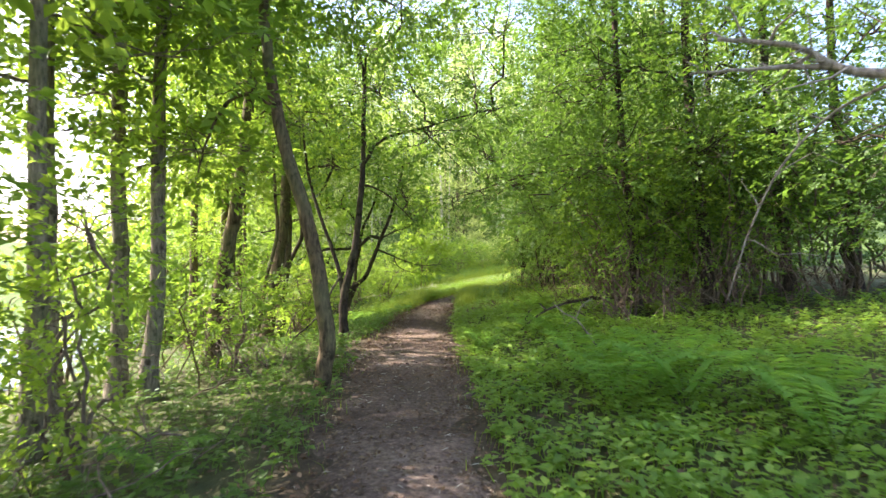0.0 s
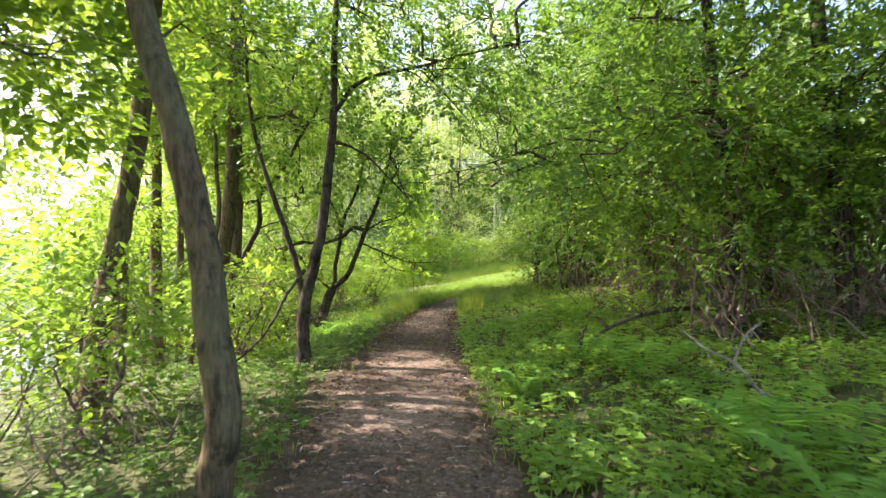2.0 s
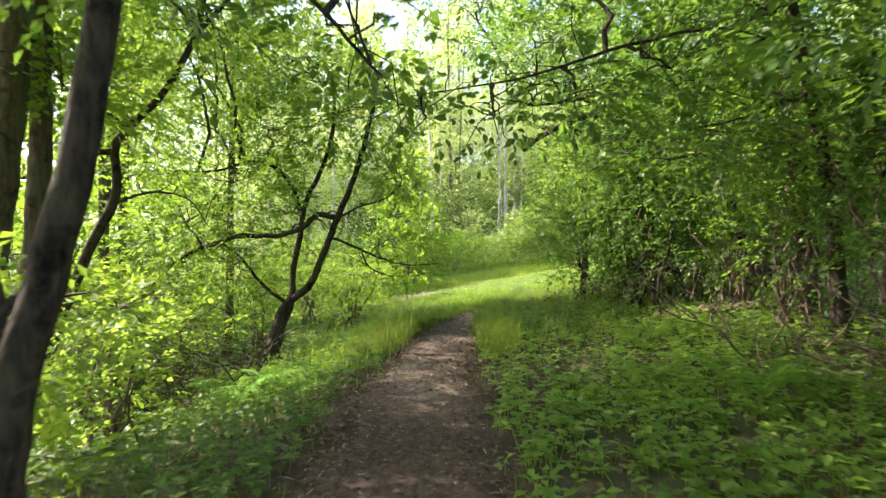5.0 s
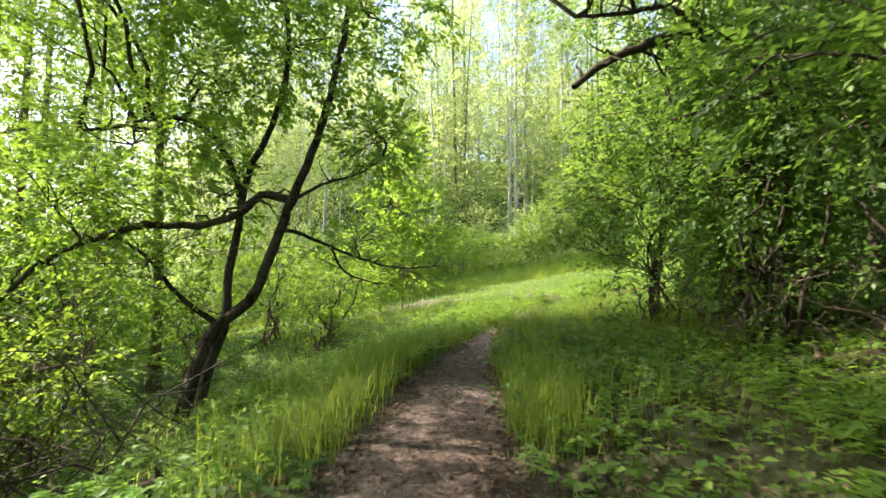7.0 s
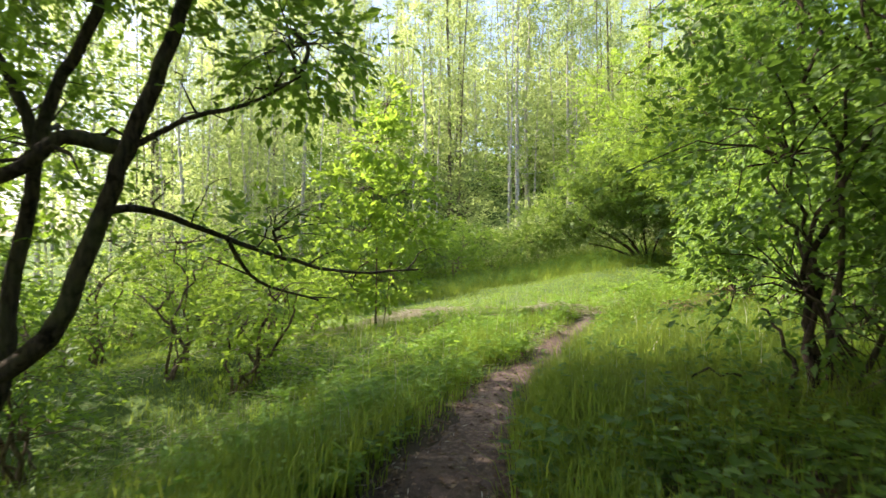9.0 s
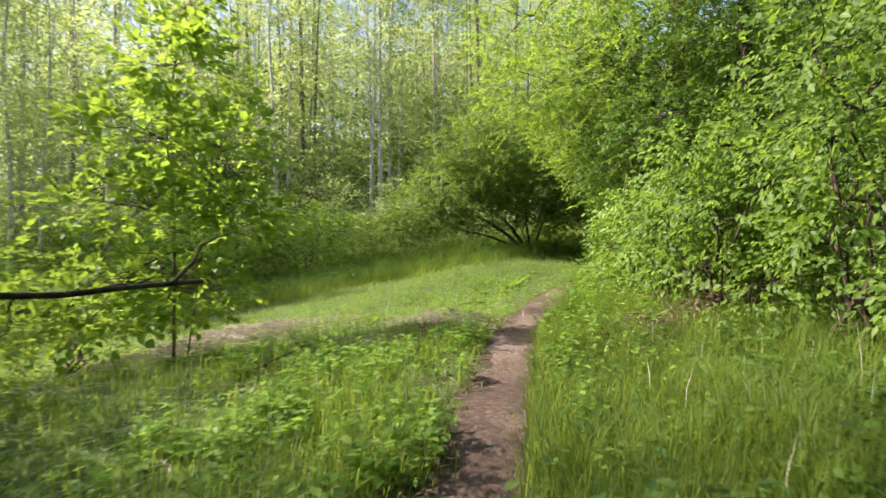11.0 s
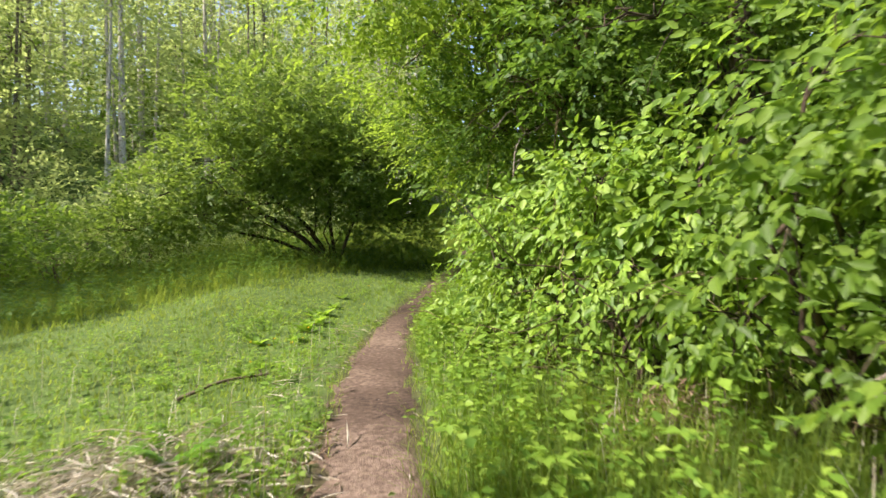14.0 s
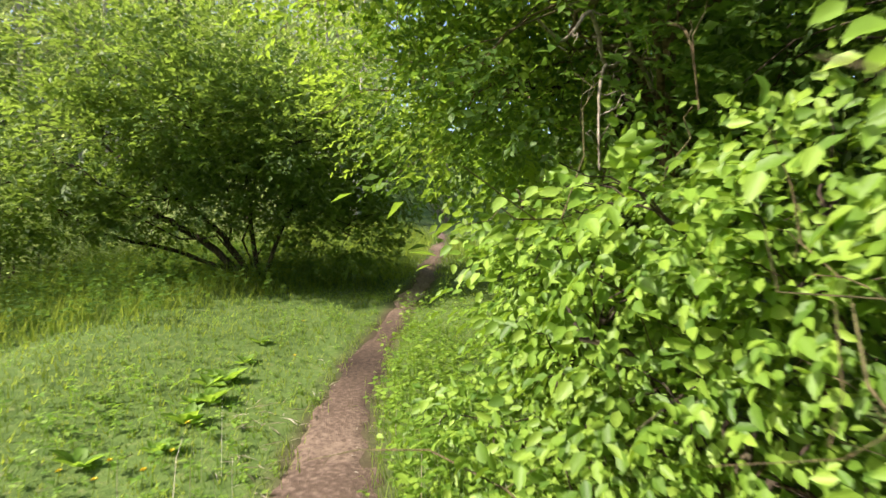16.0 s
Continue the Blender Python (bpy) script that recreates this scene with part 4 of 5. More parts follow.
for row, (y0, n) in enumerate(((44, 8), (48, 9), (53, 11), (59, 11), (66, 12), (74, 10))):
    for i in range(n):
        spots.append((-24 + 52 * (i + rw.uniform(.1, .9)) / n + row * 1.5, y0 + rw.uniform(-1.5, 1.5)))
spots = [p for p in spots if abs(p[0] - float(track(p[1])[0])) > 3.5 and not (p[1] < 46.5 and -1 < p[0] < 13)]
for k, (x, y) in enumerate(spots):
    m = pose(x, y, zat(x, y) - .05, 0, 0, rw.uniform(0, 360)) @ Matrix.Scale(rw.uniform(.85, 1.2), 4)
    if k < 3:
        protos[k].matrix_basis = m
    else:
        copy_thing(protos[k % 3], m)
# First shrub wears the haze-paled leaf, second the plain green one.
under = [shrub("woodland_shrub", (0, 0, 0), [((0, 0, 1.0), (1.5, 1.5, .9), 250), ((.8, .3, 1.9), (1.2, 1.2, .9), 200), ((-.7, -.2, 2.2), (1.2, 1.2, .9), 200)], "dense shrub at the edge of the wood", 400 + k, leaf=(M_LEAF_PALE_HAZE, M_LEAF)[k], size=0.165, per=4, twig=0.5, group="woodland edge shrubs", density=1.0, boughs=4) for k in range(2)]
wspots = [(-10 + i * 1.6 + rw.uniform(-.4, .4), 34.2 + i * .85 + rw.uniform(-.6, .8)) for i in range(10)] + [(-12 + i * 2.2 + rw.uniform(-.4, .4), 38.5 + i * .8 + rw.uniform(-.6, .8)) for i in range(7)] + [(4 + i * 2.0, 43.0 + rw.uniform(-1, 1)) for i in range(4)] + [(-10 + i * 3.2, 46.5 + rw.uniform(-1, 1)) for i in range(8)] + [(-8.5 + rw.uniform(-1, 1), 23 + i * 2.4) for i in range(8)] + [(-11.5 + rw.uniform(-1, 1), 22 + i * 3.0) for i in range(5)]
steep = [(-16 + i * 3.1 + rw.uniform(-.8, .8), 52 + 3 * (i % 3) + rw.uniform(-1, 1)) for i in range(13)] + [(-10.4, 19.6), (-11.2, 22.6), (-10.0, 25.2), (-13.0, 27.0)]
wspots = [p for p in wspots if abs(p[0] - float(track(p[1])[0])) > 3.0]
for k, (x, y) in enumerate(wspots):
    m = pose(x, y, zat(x, y) - .05, 0, 0, rw.uniform(0, 360)) @ Matrix.Scale(rw.uniform(.65, 1.1), 4)
    if k < 2:
        under[k].matrix_basis = m
    else:
        # Left front copies take the darker shrub, its colour standing for shade.
        copy_thing(under[1 if x < 3 and y < 43 else 0], m)
for k, (x, y) in enumerate(steep):
    copy_thing(under[k % 2 if x > -9 else 1], pose(x, y, zat(x, y) - .05, 0, 0, rw.uniform(0, 360)) @ Matrix.Scale(rw.uniform(1.7, 2.3), 4))
for x, y in [(-13, 27), (-12, 36), (-8, 41), (-15, 33), (17.5, 36), (19.5, 32), (22, 38), (16.5, 30)]:
    copy_thing(protos[0 if x < 0 else 1], pose(x, y, zat(x, y) - .05, 0, 0, rw.uniform(0, 360)) @ Matrix.Scale(rw.uniform(.6, .85), 4))
for x, y, k in [(-7.4, 38.6, 2), (-9.6, 41.4, 0), (-11.4, 39.0, 1), (-9.0, 36.8, 2)]:
    copy_thing(protos[k], pose(x, y, zat(x, y) - .05, 0, 0, rw.uniform(0, 360)) @ Matrix.Scale(rw.uniform(.7, .9), 4))
for x, y in [(12.0, 31.2), (13.6, 33.6), (14.4, 30.6), (12.4, 28.4), (16.2, 35.4), (18.0, 32.0)]:
    copy_thing(under[1], pose(x, y, zat(x, y) - .05, 0, 0, rw.uniform(0, 360)) @ Matrix.Scale(rw.uniform(2.1, 2.5), 4))
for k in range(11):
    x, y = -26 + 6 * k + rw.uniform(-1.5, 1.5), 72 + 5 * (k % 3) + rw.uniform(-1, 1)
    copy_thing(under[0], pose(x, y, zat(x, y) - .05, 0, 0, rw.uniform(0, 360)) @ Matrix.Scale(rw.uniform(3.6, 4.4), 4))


# ---- low plants ----
def scatter(n, x0, x1, y0, y1, rng, keep):
    x, y = rng.uniform(x0, x1, n), rng.uniform(y0, y1, n)
    cx, w = track(y)
    ok = rng.random(n) < keep(x, y, x - cx, w)
    return x[ok], y[ok]


def herbs(name, label, xy, rng, material, tall, size, per=5, fine=False, aspect=0.6):
    x, y = xy
    n = len(x)
    h = tall * rng.uniform(.35, 1.2, n)
    foot = np.stack([x, y, height(x, y) + .005], 1)
    lean = rng.normal(size=(n, 3)) * .25
    lean[:, 2] = 1
    top = foot + lean * h[:, None]
    az = rng.uniform(0, 2 * np.pi, (n, 1)) + np.arange(per)[None] * (2 * np.pi / per) + rng.normal(size=(n, per)) * .3
    tier = rng.uniform(.45, 1, (n, per))
    pos = foot[:, None] + (top - foot)[:, None] * tier[..., None]
    al = np.stack([np.cos(az), np.sin(az), rng.normal(size=az.shape) * .25 + .1], -1)
    nr = np.stack([-.3 * np.cos(az), -.3 * np.sin(az), np.ones_like(az)], -1) + rng.normal(size=al.shape) * .25
    ln = size * rng.uniform(.5, 1.3, az.shape)
    blade = leaves(pos.reshape(-1, 3), al.reshape(-1, 3), nr.reshape(-1, 3), ln.ravel(), ln.ravel() * aspect, fine)
    s = np.array([.004, 0, 0])
    sv = np.stack([foot - s, foot + s, top], 1).reshape(-1, 3)
    st = np.arange(n * 3).reshape(-1, 3)
    return tagged(part(name, join_mesh(name, [blade, (sv, st, None)]), material), label, "plants", kind="stuff")


def grass(name, label, xy, rng, material, tall, width, bend=.4, short=False):
    x, y = xy
    n = len(x)
    h = (tall(x, y) if callable(tall) else tall) * rng.uniform(.5, 1.25, n)
    foot = np.stack([x, y, height(x, y) - .01], 1)
    az = rng.uniform(0, 2 * np.pi, n)
    out = np.stack([np.cos(az), np.sin(az), 0 * az], 1)
    side = np.stack([-np.sin(az), np.cos(az), 0 * az], 1) * (width * rng.uniform(.6, 1.4, n))[:, None]
    b = bend * rng.uniform(.2, 1.4, n)
    mid = foot + out * (h * b * .3)[:, None] + np.array([0, 0, 1]) * (h * .6)[:, None]
    tip = foot + out * (h * b)[:, None] + np.array([0, 0, 1]) * (h * (1 - .25 * b))[:, None]
    if short:
        v = np.stack([foot - side, foot + side, tip], 1).reshape(-1, 3)
        return tagged(part(name, from_arrays(name, v, np.arange(n * 3).reshape(-1, 3)), material), label, "grass", kind="stuff")
    v = np.stack([foot - side, foot + side, mid + side * .7, mid - side * .7, tip], 1).reshape(-1, 3)
    i = np.arange(n)[:, None] * 5
    return tagged(part(name, from_arrays(name, v, i + np.array([3, 2, 4]), i + np.array([0, 1, 2, 3])), material), label, "grass", kind="stuff")


def worn(x, y, u, w):
    """Thins the growth to bare soil in patches beside the path."""
    d = np.abs(u) - w
    return np.where((u < 0) & (d < .25 + 1.0 * lumps(x * .8 + 1, y * .9)) & (y > 19), .1, 1)


rl = np.random.default_rng(21)
off_path = lambda u, w: smooth01((np.abs(u) - w * .95) / .25)
herbs("ground_herbs", "mixed low leafy herbs covering the bank above the path", scatter(27000, -.3, 7, -1, 21, rl, lambda x, y, u, w: (u > 0) * off_path(u, w) * np.clip(1.15 - u * .13, .2, 1) * np.where((y > 13.5) & (u < 2.4), .45, 1) * (.45 + .55 * (lumps(x, y) > -.25))), rl, M_HERB, .17, .078)
# Dark leaf colour stands for the shade under the lakeside crowns.
herbs("ground_herbs", "low leafy herbs on the lake bank, coloured dark as shade", scatter(11000, -6, .3, -1, 20, rl, lambda x, y, u, w: (u < 0) * off_path(u, w) * np.clip(1.1 + u * .15, .15, 1) * (.5 + .5 * (lumps(x, y) > -.2))), rl, M_LEAF_DARK, .2, .075)
herbs("hedge_herbs", "tall sunlit herbs at the foot of the hedge", scatter(9000, 1.5, 9, 21, 32, rl, lambda x, y, u, w: (u > 0) * off_path(u, w) * np.clip(1.3 - u * .7, 0, 1) * smooth01((y - 21) / 3)), rl, M_LEAF_HERO, .38, .056, 7)
grass("tall_grass", "tall fresh grass beside the narrowing path", scatter(120000, -4, 6, 13.5, 27, rl, lambda x, y, u, w: worn(x, y, u, w) * off_path(u, w) * smooth01((y - 15.0 + .6 * lumps(x, y)) / 1.5) * np.clip(1.25 - np.abs(u) * .35, 0, 1) * np.clip((28 - y) / 5, 0, 1) * np.where((u > 1.1) & (y < 20), .12, 1) * np.where((u < 0) & (y > 20), .25, 1) * np.where((u < -w - .9) & (y < 18.8), .12, 1)), rl, M_GRASS, lambda x, y: .33 + .12 * lumps(x, y) + .14 * (y < 19.5), .0045, .6)
grass("meadow_grass", "short sunlit meadow grass", scatter(270000, -12, 17, 19.5, 45, rl, lambda x, y, u, w: worn(x, y, u, w) * off_path(u, w) * smooth01((y - 20) / 3) * np.where(u < 0, 1, .6 * (np.abs(u) < 2.5)) * np.clip(1.1 - (y - 22) * .02, .4, 1) * np.where((u < -2) & (y < 29) & (lumps(x * .9 + 2, y * .7) > -.05), .3, 1)), rl, M_GRASS, lambda x, y: .085 + .04 * lumps(x, y) + .34 * smooth01((y - 33.4 - .22 * (x + .5)) / 1.2), .008, .7, True)
herbs("meadow_herbs", "small mixed herbs between path and meadow", scatter(9000, -6, 6, 19.5, 33, rl, lambda x, y, u, w: worn(x, y, u, w) * (u < -w) * np.clip(1.2 + u * .2, .1, 1) * (.3 + .7 * (lumps(x * .9, y * .9) > 0))), rl, M_HERB, .2, .06, 6)


# ---- ferns ----
def fern(place, seed, fronds=8, reach=.55):
    rng = np.random.default_rng(seed)
    ob = thing("fern", place, "bright green fern with arching feathery fronds", "fern", "ferns by the path")
    for k in range(fronds):
        a = k * 2 * math.pi / fronds + rng.uniform(-.3, .3)
        out = np.array([math.cos(a), math.sin(a), 0])
        side = np.array([-math.sin(a), math.cos(a), 0])
        L = reach * rng.uniform(.8, 1.2)
        f = np.linspace(.18, 1, 17)
        rise = L * .75
        line = np.array(place) + out * (f * L)[:, None] + np.array([0, 0, 1]) * (rise * np.sin(f * 2.1))[:, None]
        ln = L * .26 * np.sin(np.clip(f * 1.05, 0, 1) * math.pi * .93 + .12)
        pos = np.concatenate([line, line])
        al = np.concatenate([np.repeat((side + out * .35)[None], 17, 0), np.repeat((-side + out * .35)[None], 17, 0)]) + rng.normal(size=(34, 3)) * .08
        nr = np.tile(np.array([0, 0, 1.0]), (34, 1)) + rng.normal(size=(34, 3)) * .12
        l2 = np.concatenate([ln, ln])
        w = Wood()
        w.stem(np.concatenate([[np.array(place)], line]), .005, .0015, 3)
        st = (np.concatenate(w.v), None, np.concatenate(w.q))
        part("frond", join_mesh("frond", [leaves(pos, al, nr, l2, l2 * .3 + .008), st]), M_FERN, ob)
    return ob


FERNS = [(1.49, 4.75, .62), (1.65, 6.6, .55), (1.95, 4.6, .7), (1.55, 5.7, .6), (.62, 8.5, .38), (1.45, 9.4, .45), (1.7, 8.5, .55), (2.6, 4.1, .6), (2.3, 5.6, .55), (-2.5, 14.7, .5), (-2.2, 15.2, .4), (-2.0, 4.0, .4), (2.35, 3.4, .6), (3.0, 27.9, .3), (2.0, 12.4, .45)]
for k, (x, y, r) in enumerate(FERNS):
    fern((x, y, zat(x, y)), 500 + k, 8, r)


# ---- dead wood ----
def bare_branch(name, lines, label, category, seed, bark, twiggy=2, spread=.35):
    rng = np.random.default_rng(seed)
    ob = thing(name, lines[0][0][0], label, category)
    for pts, r0, r1 in lines:
        w = Wood()
        line = curve_through(pts, len(pts) * 5)
        w.stem(line + rng.normal(size=line.shape) * r0 * .1, r0, r1, 8, .05, rng)
        for i in range(3, len(line) - 1, max(1, 6 - twiggy)):
            tip = line[i] + unit(rng.normal(size=3) + np.array([0, 0, .2])) * spread * rng.uniform(.4, 1.2)
            w.stem(crooked(line[i], tip, 6, .2, rng), r1 * .8 + .002, .0015, 4)
        part("limb", w.mesh("limb"), bark, ob, smooth=True)
    return ob


bare_branch("dead_tree", [([(3.25, 2.75, zat(3.25, 2.75) - .05), (3.1, 2.85, 1.2), (2.85, 2.95, 2.2), (2.95, 3.0, 3.6), (3.1, 3.0, 5.0)], .07, .03),
                          ([(2.87, 2.96, 2.2), (2.6, 3.05, 2.33), (2.44, 3.11, 2.40), (2.31, 3.23, 2.47), (2.16, 3.34, 2.62), (1.93, 3.46, 2.72), (1.74, 3.58, 2.78)], .04, .012),
                          ([(2.33, 3.22, 2.47), (2.17, 3.35, 2.53), (1.77, 3.42, 2.53), (1.52, 3.48, 2.53)], .022, .006),
                          ([(2.53, 3.1, 2.38), (2.4, 3.4, 2.3), (2.2, 3.66, 2.0), (2.07, 3.8, 1.61), (1.98, 3.95, 1.1)], .011, .004)],
            "pale barkless dead tree with crooked bare limbs", "dead tree", 600, M_BARK_DEAD, 3, .5)
bare_branch("fallen_branch", [([(1.15, 9.40, zat(1.15, 9.4) + .0), (1.74, 9.67, 0.48), (2.36, 9.91, 0.64), (2.87, 10.14, 0.67), (3.51, 10.38, 0.62)], .012, .035)], "dark fallen branch leaning out of the thicket", "branch", 601, M_BARK_DARK, 2, .4)
bare_branch("fallen_branch", [([(1.95, 6.75, zat(1.95, 6.75)), (1.67, 6.58, 0.52), (1.56, 6.65, 0.67), (1.43, 6.72, 0.74), (1.31, 6.79, 0.85)], .016, .006), ([(1.55, 6.63, 0.68), (1.64, 6.65, 0.84), (1.75, 6.68, 0.91)], .009, .004)], "pale dry broken branch standing in the herbs", "branch", 602, M_BARK_DEAD, 2, .2)
bare_branch("fallen_branch", [([(2.9, 17.1, zat(2.9, 17.1) + .05), (3.5, 16.7, zat(3.5, 16.7) + .08), (4.2, 16.2, zat(4.2, 16.2) + .12), (5.0, 15.8, zat(5.0, 15.8) + .1)], .05, .07)], "weathered fallen log on the shaded bank", "log", 603, M_BARK, 1, .2)
bare_branch("fallen_branch", [([(-2.55, 15.4, zat(-2.55, 15.4) + .05), (-2.22, 15.8, zat(-2.22, 15.8) + .09), (-1.79, 16.4, zat(-1.79, 16.4) + .06), (-1.5, 16.8, zat(-1.5, 16.8) + .03)], .075, .05)], "dark rotting log along the edge of the bank", "log", 604, M_BARK_DARK, 1, .2)
bare_branch("fallen_branch", [([(-.1, 25.4, zat(-.1, 25.4) + .05), (.3, 25.55, zat(.3, 25.55) + .12), (.72, 26.19, zat(.72, 26.19) + .1), (1.0, 26.3, zat(1.0, 26.3) + .04)], .014, .006)], "thin dark fallen stick lying in rough grass", "branch", 605, M_BARK_DARK, 2, .25)
bare_branch("fallen_branch", [([(.4, 25.5, zat(.4, 25.5) + .04), (.54, 25.65, zat(.54, 25.65) + .12), (.8, 25.6, zat(.8, 25.6) + .05)], .012, .005)], "short crooked stick lying in rough grass", "branch", 606, M_BARK_DARK, 2, .2)
bare_branch("fallen_branch", [([(3.4, 29.9, zat(3.4, 29.9) + .03), (3.85, 30.05, zat(3.85, 30.05) + .05), (4.3, 30.1, zat(4.3, 30.1) + .03)], .02, .012)], "dry stick lying beside the footpath", "branch", 607, M_TWIG, 1, .15)
bare_branch("fallen_branch", [([(5.1, 24.3, zat(5.1, 24.3) + .1), (5.6, 24.5, zat(5.6, 24.5) + .14), (6.2, 24.8, zat(6.2, 24.8) + .12), (6.9, 25.2, zat(6.9, 25.2) + .05)], .045, .06)], "weathered grey log among dead bracken", "log", 613, M_BARK_DEAD, 1, .25)
bare_branch("fallen_branch", [([(6.6, 24.6, zat(6.6, 24.6)), (6.1, 24.7, .95), (5.6, 24.85, 1.1), (5.1, 25.0, 1.0), (4.8, 25.15, .85)], .03, .008)], "pale dead branch leaning out of the hedge", "branch", 614, M_BARK_DEAD, 2, .3)
for k, (x, y) in enumerate([(-2.78, 27.4), (-2.95, 27.6)]):
    z = zat(x, y)
    bare_branch("bare_sapling", [([(x, y, z - .05), (x + .05, y, z + .5), (x - .02, y, z + 1.1), (x + .06 + .1 * k, y + .1, z + 1.5 + .2 * k)], .009, .003)], "thin bare upright stem in the meadow edge", "stem", 610 + k, M_TWIG, 2, .3)

bare_branch("bare_limb", [([(8.1, 29.3, 2.7), (7.5, 29.2, 2.95), (7.0, 29.1, 2.75), (6.7, 29.0, 2.95), (6.35, 28.95, 2.7), (6.1, 28.9, 2.72)], .022, .008), ([(7.0, 29.1, 2.76), (6.7, 28.95, 2.5), (6.62, 28.9, 2.2), (6.55, 28.85, 2.05)], .012, .005), ([(7.5, 29.2, 2.95), (6.9, 29.0, 3.3), (6.5, 28.9, 3.25), (6.3, 28.85, 3.4)], .014, .005)], "pale crooked bare limb inside the hedge", "branch", 612, M_BARK_DEAD, 3, .3)

rb = np.random.default_rng(31)


def tangle(name, label, n, box, seed, bark, length, r0):
    """Many thin crooked dry stems in one thicket."""
    rng = np.random.default_rng(seed)
    (x0, x1), (y0, y1), top = box
    w = Wood()
    for _ in range(n):
        x, y = rng.uniform(x0, x1), rng.uniform(y0, y1)
        a = np.array([x, y, zat(x, y) + rng.uniform(-.03, .3)])
        d = unit(np.array([rng.normal() - .35, rng.normal(), abs(rng.normal()) * .9]))
        b = a + d * length * rng.uniform(.4, 1.3)
        b[2] = min(b[2], a[2] + top)
        line = crooked(a, b, 8, .14, rng)
        w.stem(line, r0 * rng.uniform(.5, 1.4), .002, 4)
        for _ in range(3):
            i = rng.integers(2, 7)
            w.stem(crooked(line[i], line[i] + rng.normal(size=3) * length * .16, 5, .2, rng), r0 * .4, .0015, 3)
    return tagged(part(name, w.mesh(name), bark, smooth=True), label, "brushwood", kind="stuff")


tangle("dead_twigs", "tangle of dry brown twigs under the thicket", 230, ((2.5, 7.5), (8.2, 13.5), 1.6), 41, M_TWIG, 1.2, .009)
tangle("dead_twigs", "tangle of dry twigs under shaded shrubs", 110, ((2.6, 5.5), (14, 19.5), 1.6), 42, M_TWIG, 1.1, .009)
tangle("hanging_twigs", "bare twigs hanging from the shaded shrubs", 45, ((2.9, 4.6), (17.8, 20.0), 3.2), 47, M_BARK_DARK, 1.4, .009)
tangle("brushwood", "heap of springy dark brushwood on the lake bank", 60, ((-4.6, -2.5), (15.4, 18.2), 1.0), 43, M_BARK_DARK, 2.0, .009)
tangle("dead_twigs", "dry twigs inside the hedge", 120, ((5.4, 8.6), (22.5, 28.5), 2.4), 44, M_BARK, 1.5, .009)
tangle("dead_twigs", "fallen dry twigs on the lake bank", 60, ((-3.8, -1.6), (1.5, 9.5), .35), 45, M_TWIG, .9, .008)
tangle("slender_stems", "slender young stems on the lake bank", 46, ((-6.5, -2.6), (6, 18), 3.0), 46, M_BARK, 2.4, .012)


# ---- litter, straw and flowers ----
def flakes(name, label, xy, rng, material, size, aspect, lift=.02, tilt=.35, category="litter"):
    x, y = xy
    n = len(x)
    az = rng.uniform(0, 2 * np.pi, n)
    cx, w = track(y)
    on = np.abs(x - cx) < w
    pos = np.stack([x, y, height(x, y) + lift * rng.uniform(.2, 1.3, n) + on * .012], 1)
    al = np.stack([np.cos(az), np.sin(az), rng.normal(size=n) * tilt * .5], 1)
    nr = np.array([0, 0, 1.0]) + rng.normal(size=(n, 3)) * tilt
    ln = size * rng.uniform(.4, 1.5, n)
    return tagged(part(name, join_mesh(name, [leaves(pos, al, nr, ln, ln * aspect)]), material), label, category, kind="stuff")


flakes("dead_leaves", "dead brown leaves strewn over the path edges", scatter(15000, -3, 2, -1, 22, rb, lambda x, y, u, w: np.clip(1.35 - np.abs(np.abs(u) - w) * 1.4, .3, 1) * (np.abs(u) < 2.2)), rb, M_LITTER, .042, .6)
flakes("dead_leaves", "dead leaves and bare litter under the herbs", scatter(9000, .5, 6, 1, 21, rb, lambda x, y, u, w: .9 * (u > .6)), rb, M_LITTER, .06, .6, .03, .5)
flakes("straw_litter", "dry straw bits trodden into the path", scatter(5500, -2, 8, 0, 33, rb, lambda x, y, u, w: (np.abs(u) < w + .45) * (.25 + .75 * (np.abs(u) > w * .6))), rb, M_STRAW, .085, .07, .014, .2)
flakes("straw_litter", "pale cut straw along the meadow edge of the path", scatter(9000, 0, 7, 22, 32, rb, lambda x, y, u, w: (u < 0) * np.clip(1 - np.abs(u + w + .45) * 1.6, 0, 1) * (lumps(x * .8, y * .8) > -.35)), rb, M_STRAW, .16, .035, .06, .3)


def hay_pile(place, size, n, seed, label, material=M_STRAW):
    rng = np.random.default_rng(seed)
    q = rng.normal(size=(n, 2)) * .42
    x, y = place[0] + q[:, 0] * size[0], place[1] + q[:, 1] * size[1]
    h = size[2] * np.exp(-(q**2).sum(1) * 2.2) * rng.uniform(.1, 1.05, n)
    az = rng.uniform(0, 2 * np.pi, n)
    pos = np.stack([x, y, height(x, y) + h + .005], 1)
    al = np.stack([np.cos(az), np.sin(az), rng.normal(size=n) * (.6 if material is M_BRACKEN else .22)], 1)
    nr = np.array([0, 0, 1.0]) + rng.normal(size=(n, 3)) * .3
    ln = rng.uniform(.08, .32, n) * (.45 if material is M_BRACKEN else 1)
    ob = thing("hay_pile", (place[0], place[1], zat(*place)), label, "dry grass")
    tagged(part("hay", join_mesh("hay", [leaves(pos, al, nr, ln, ln * (.09 if material is M_BRACKEN else .025) + .004)]), material, ob), kind="stuff")


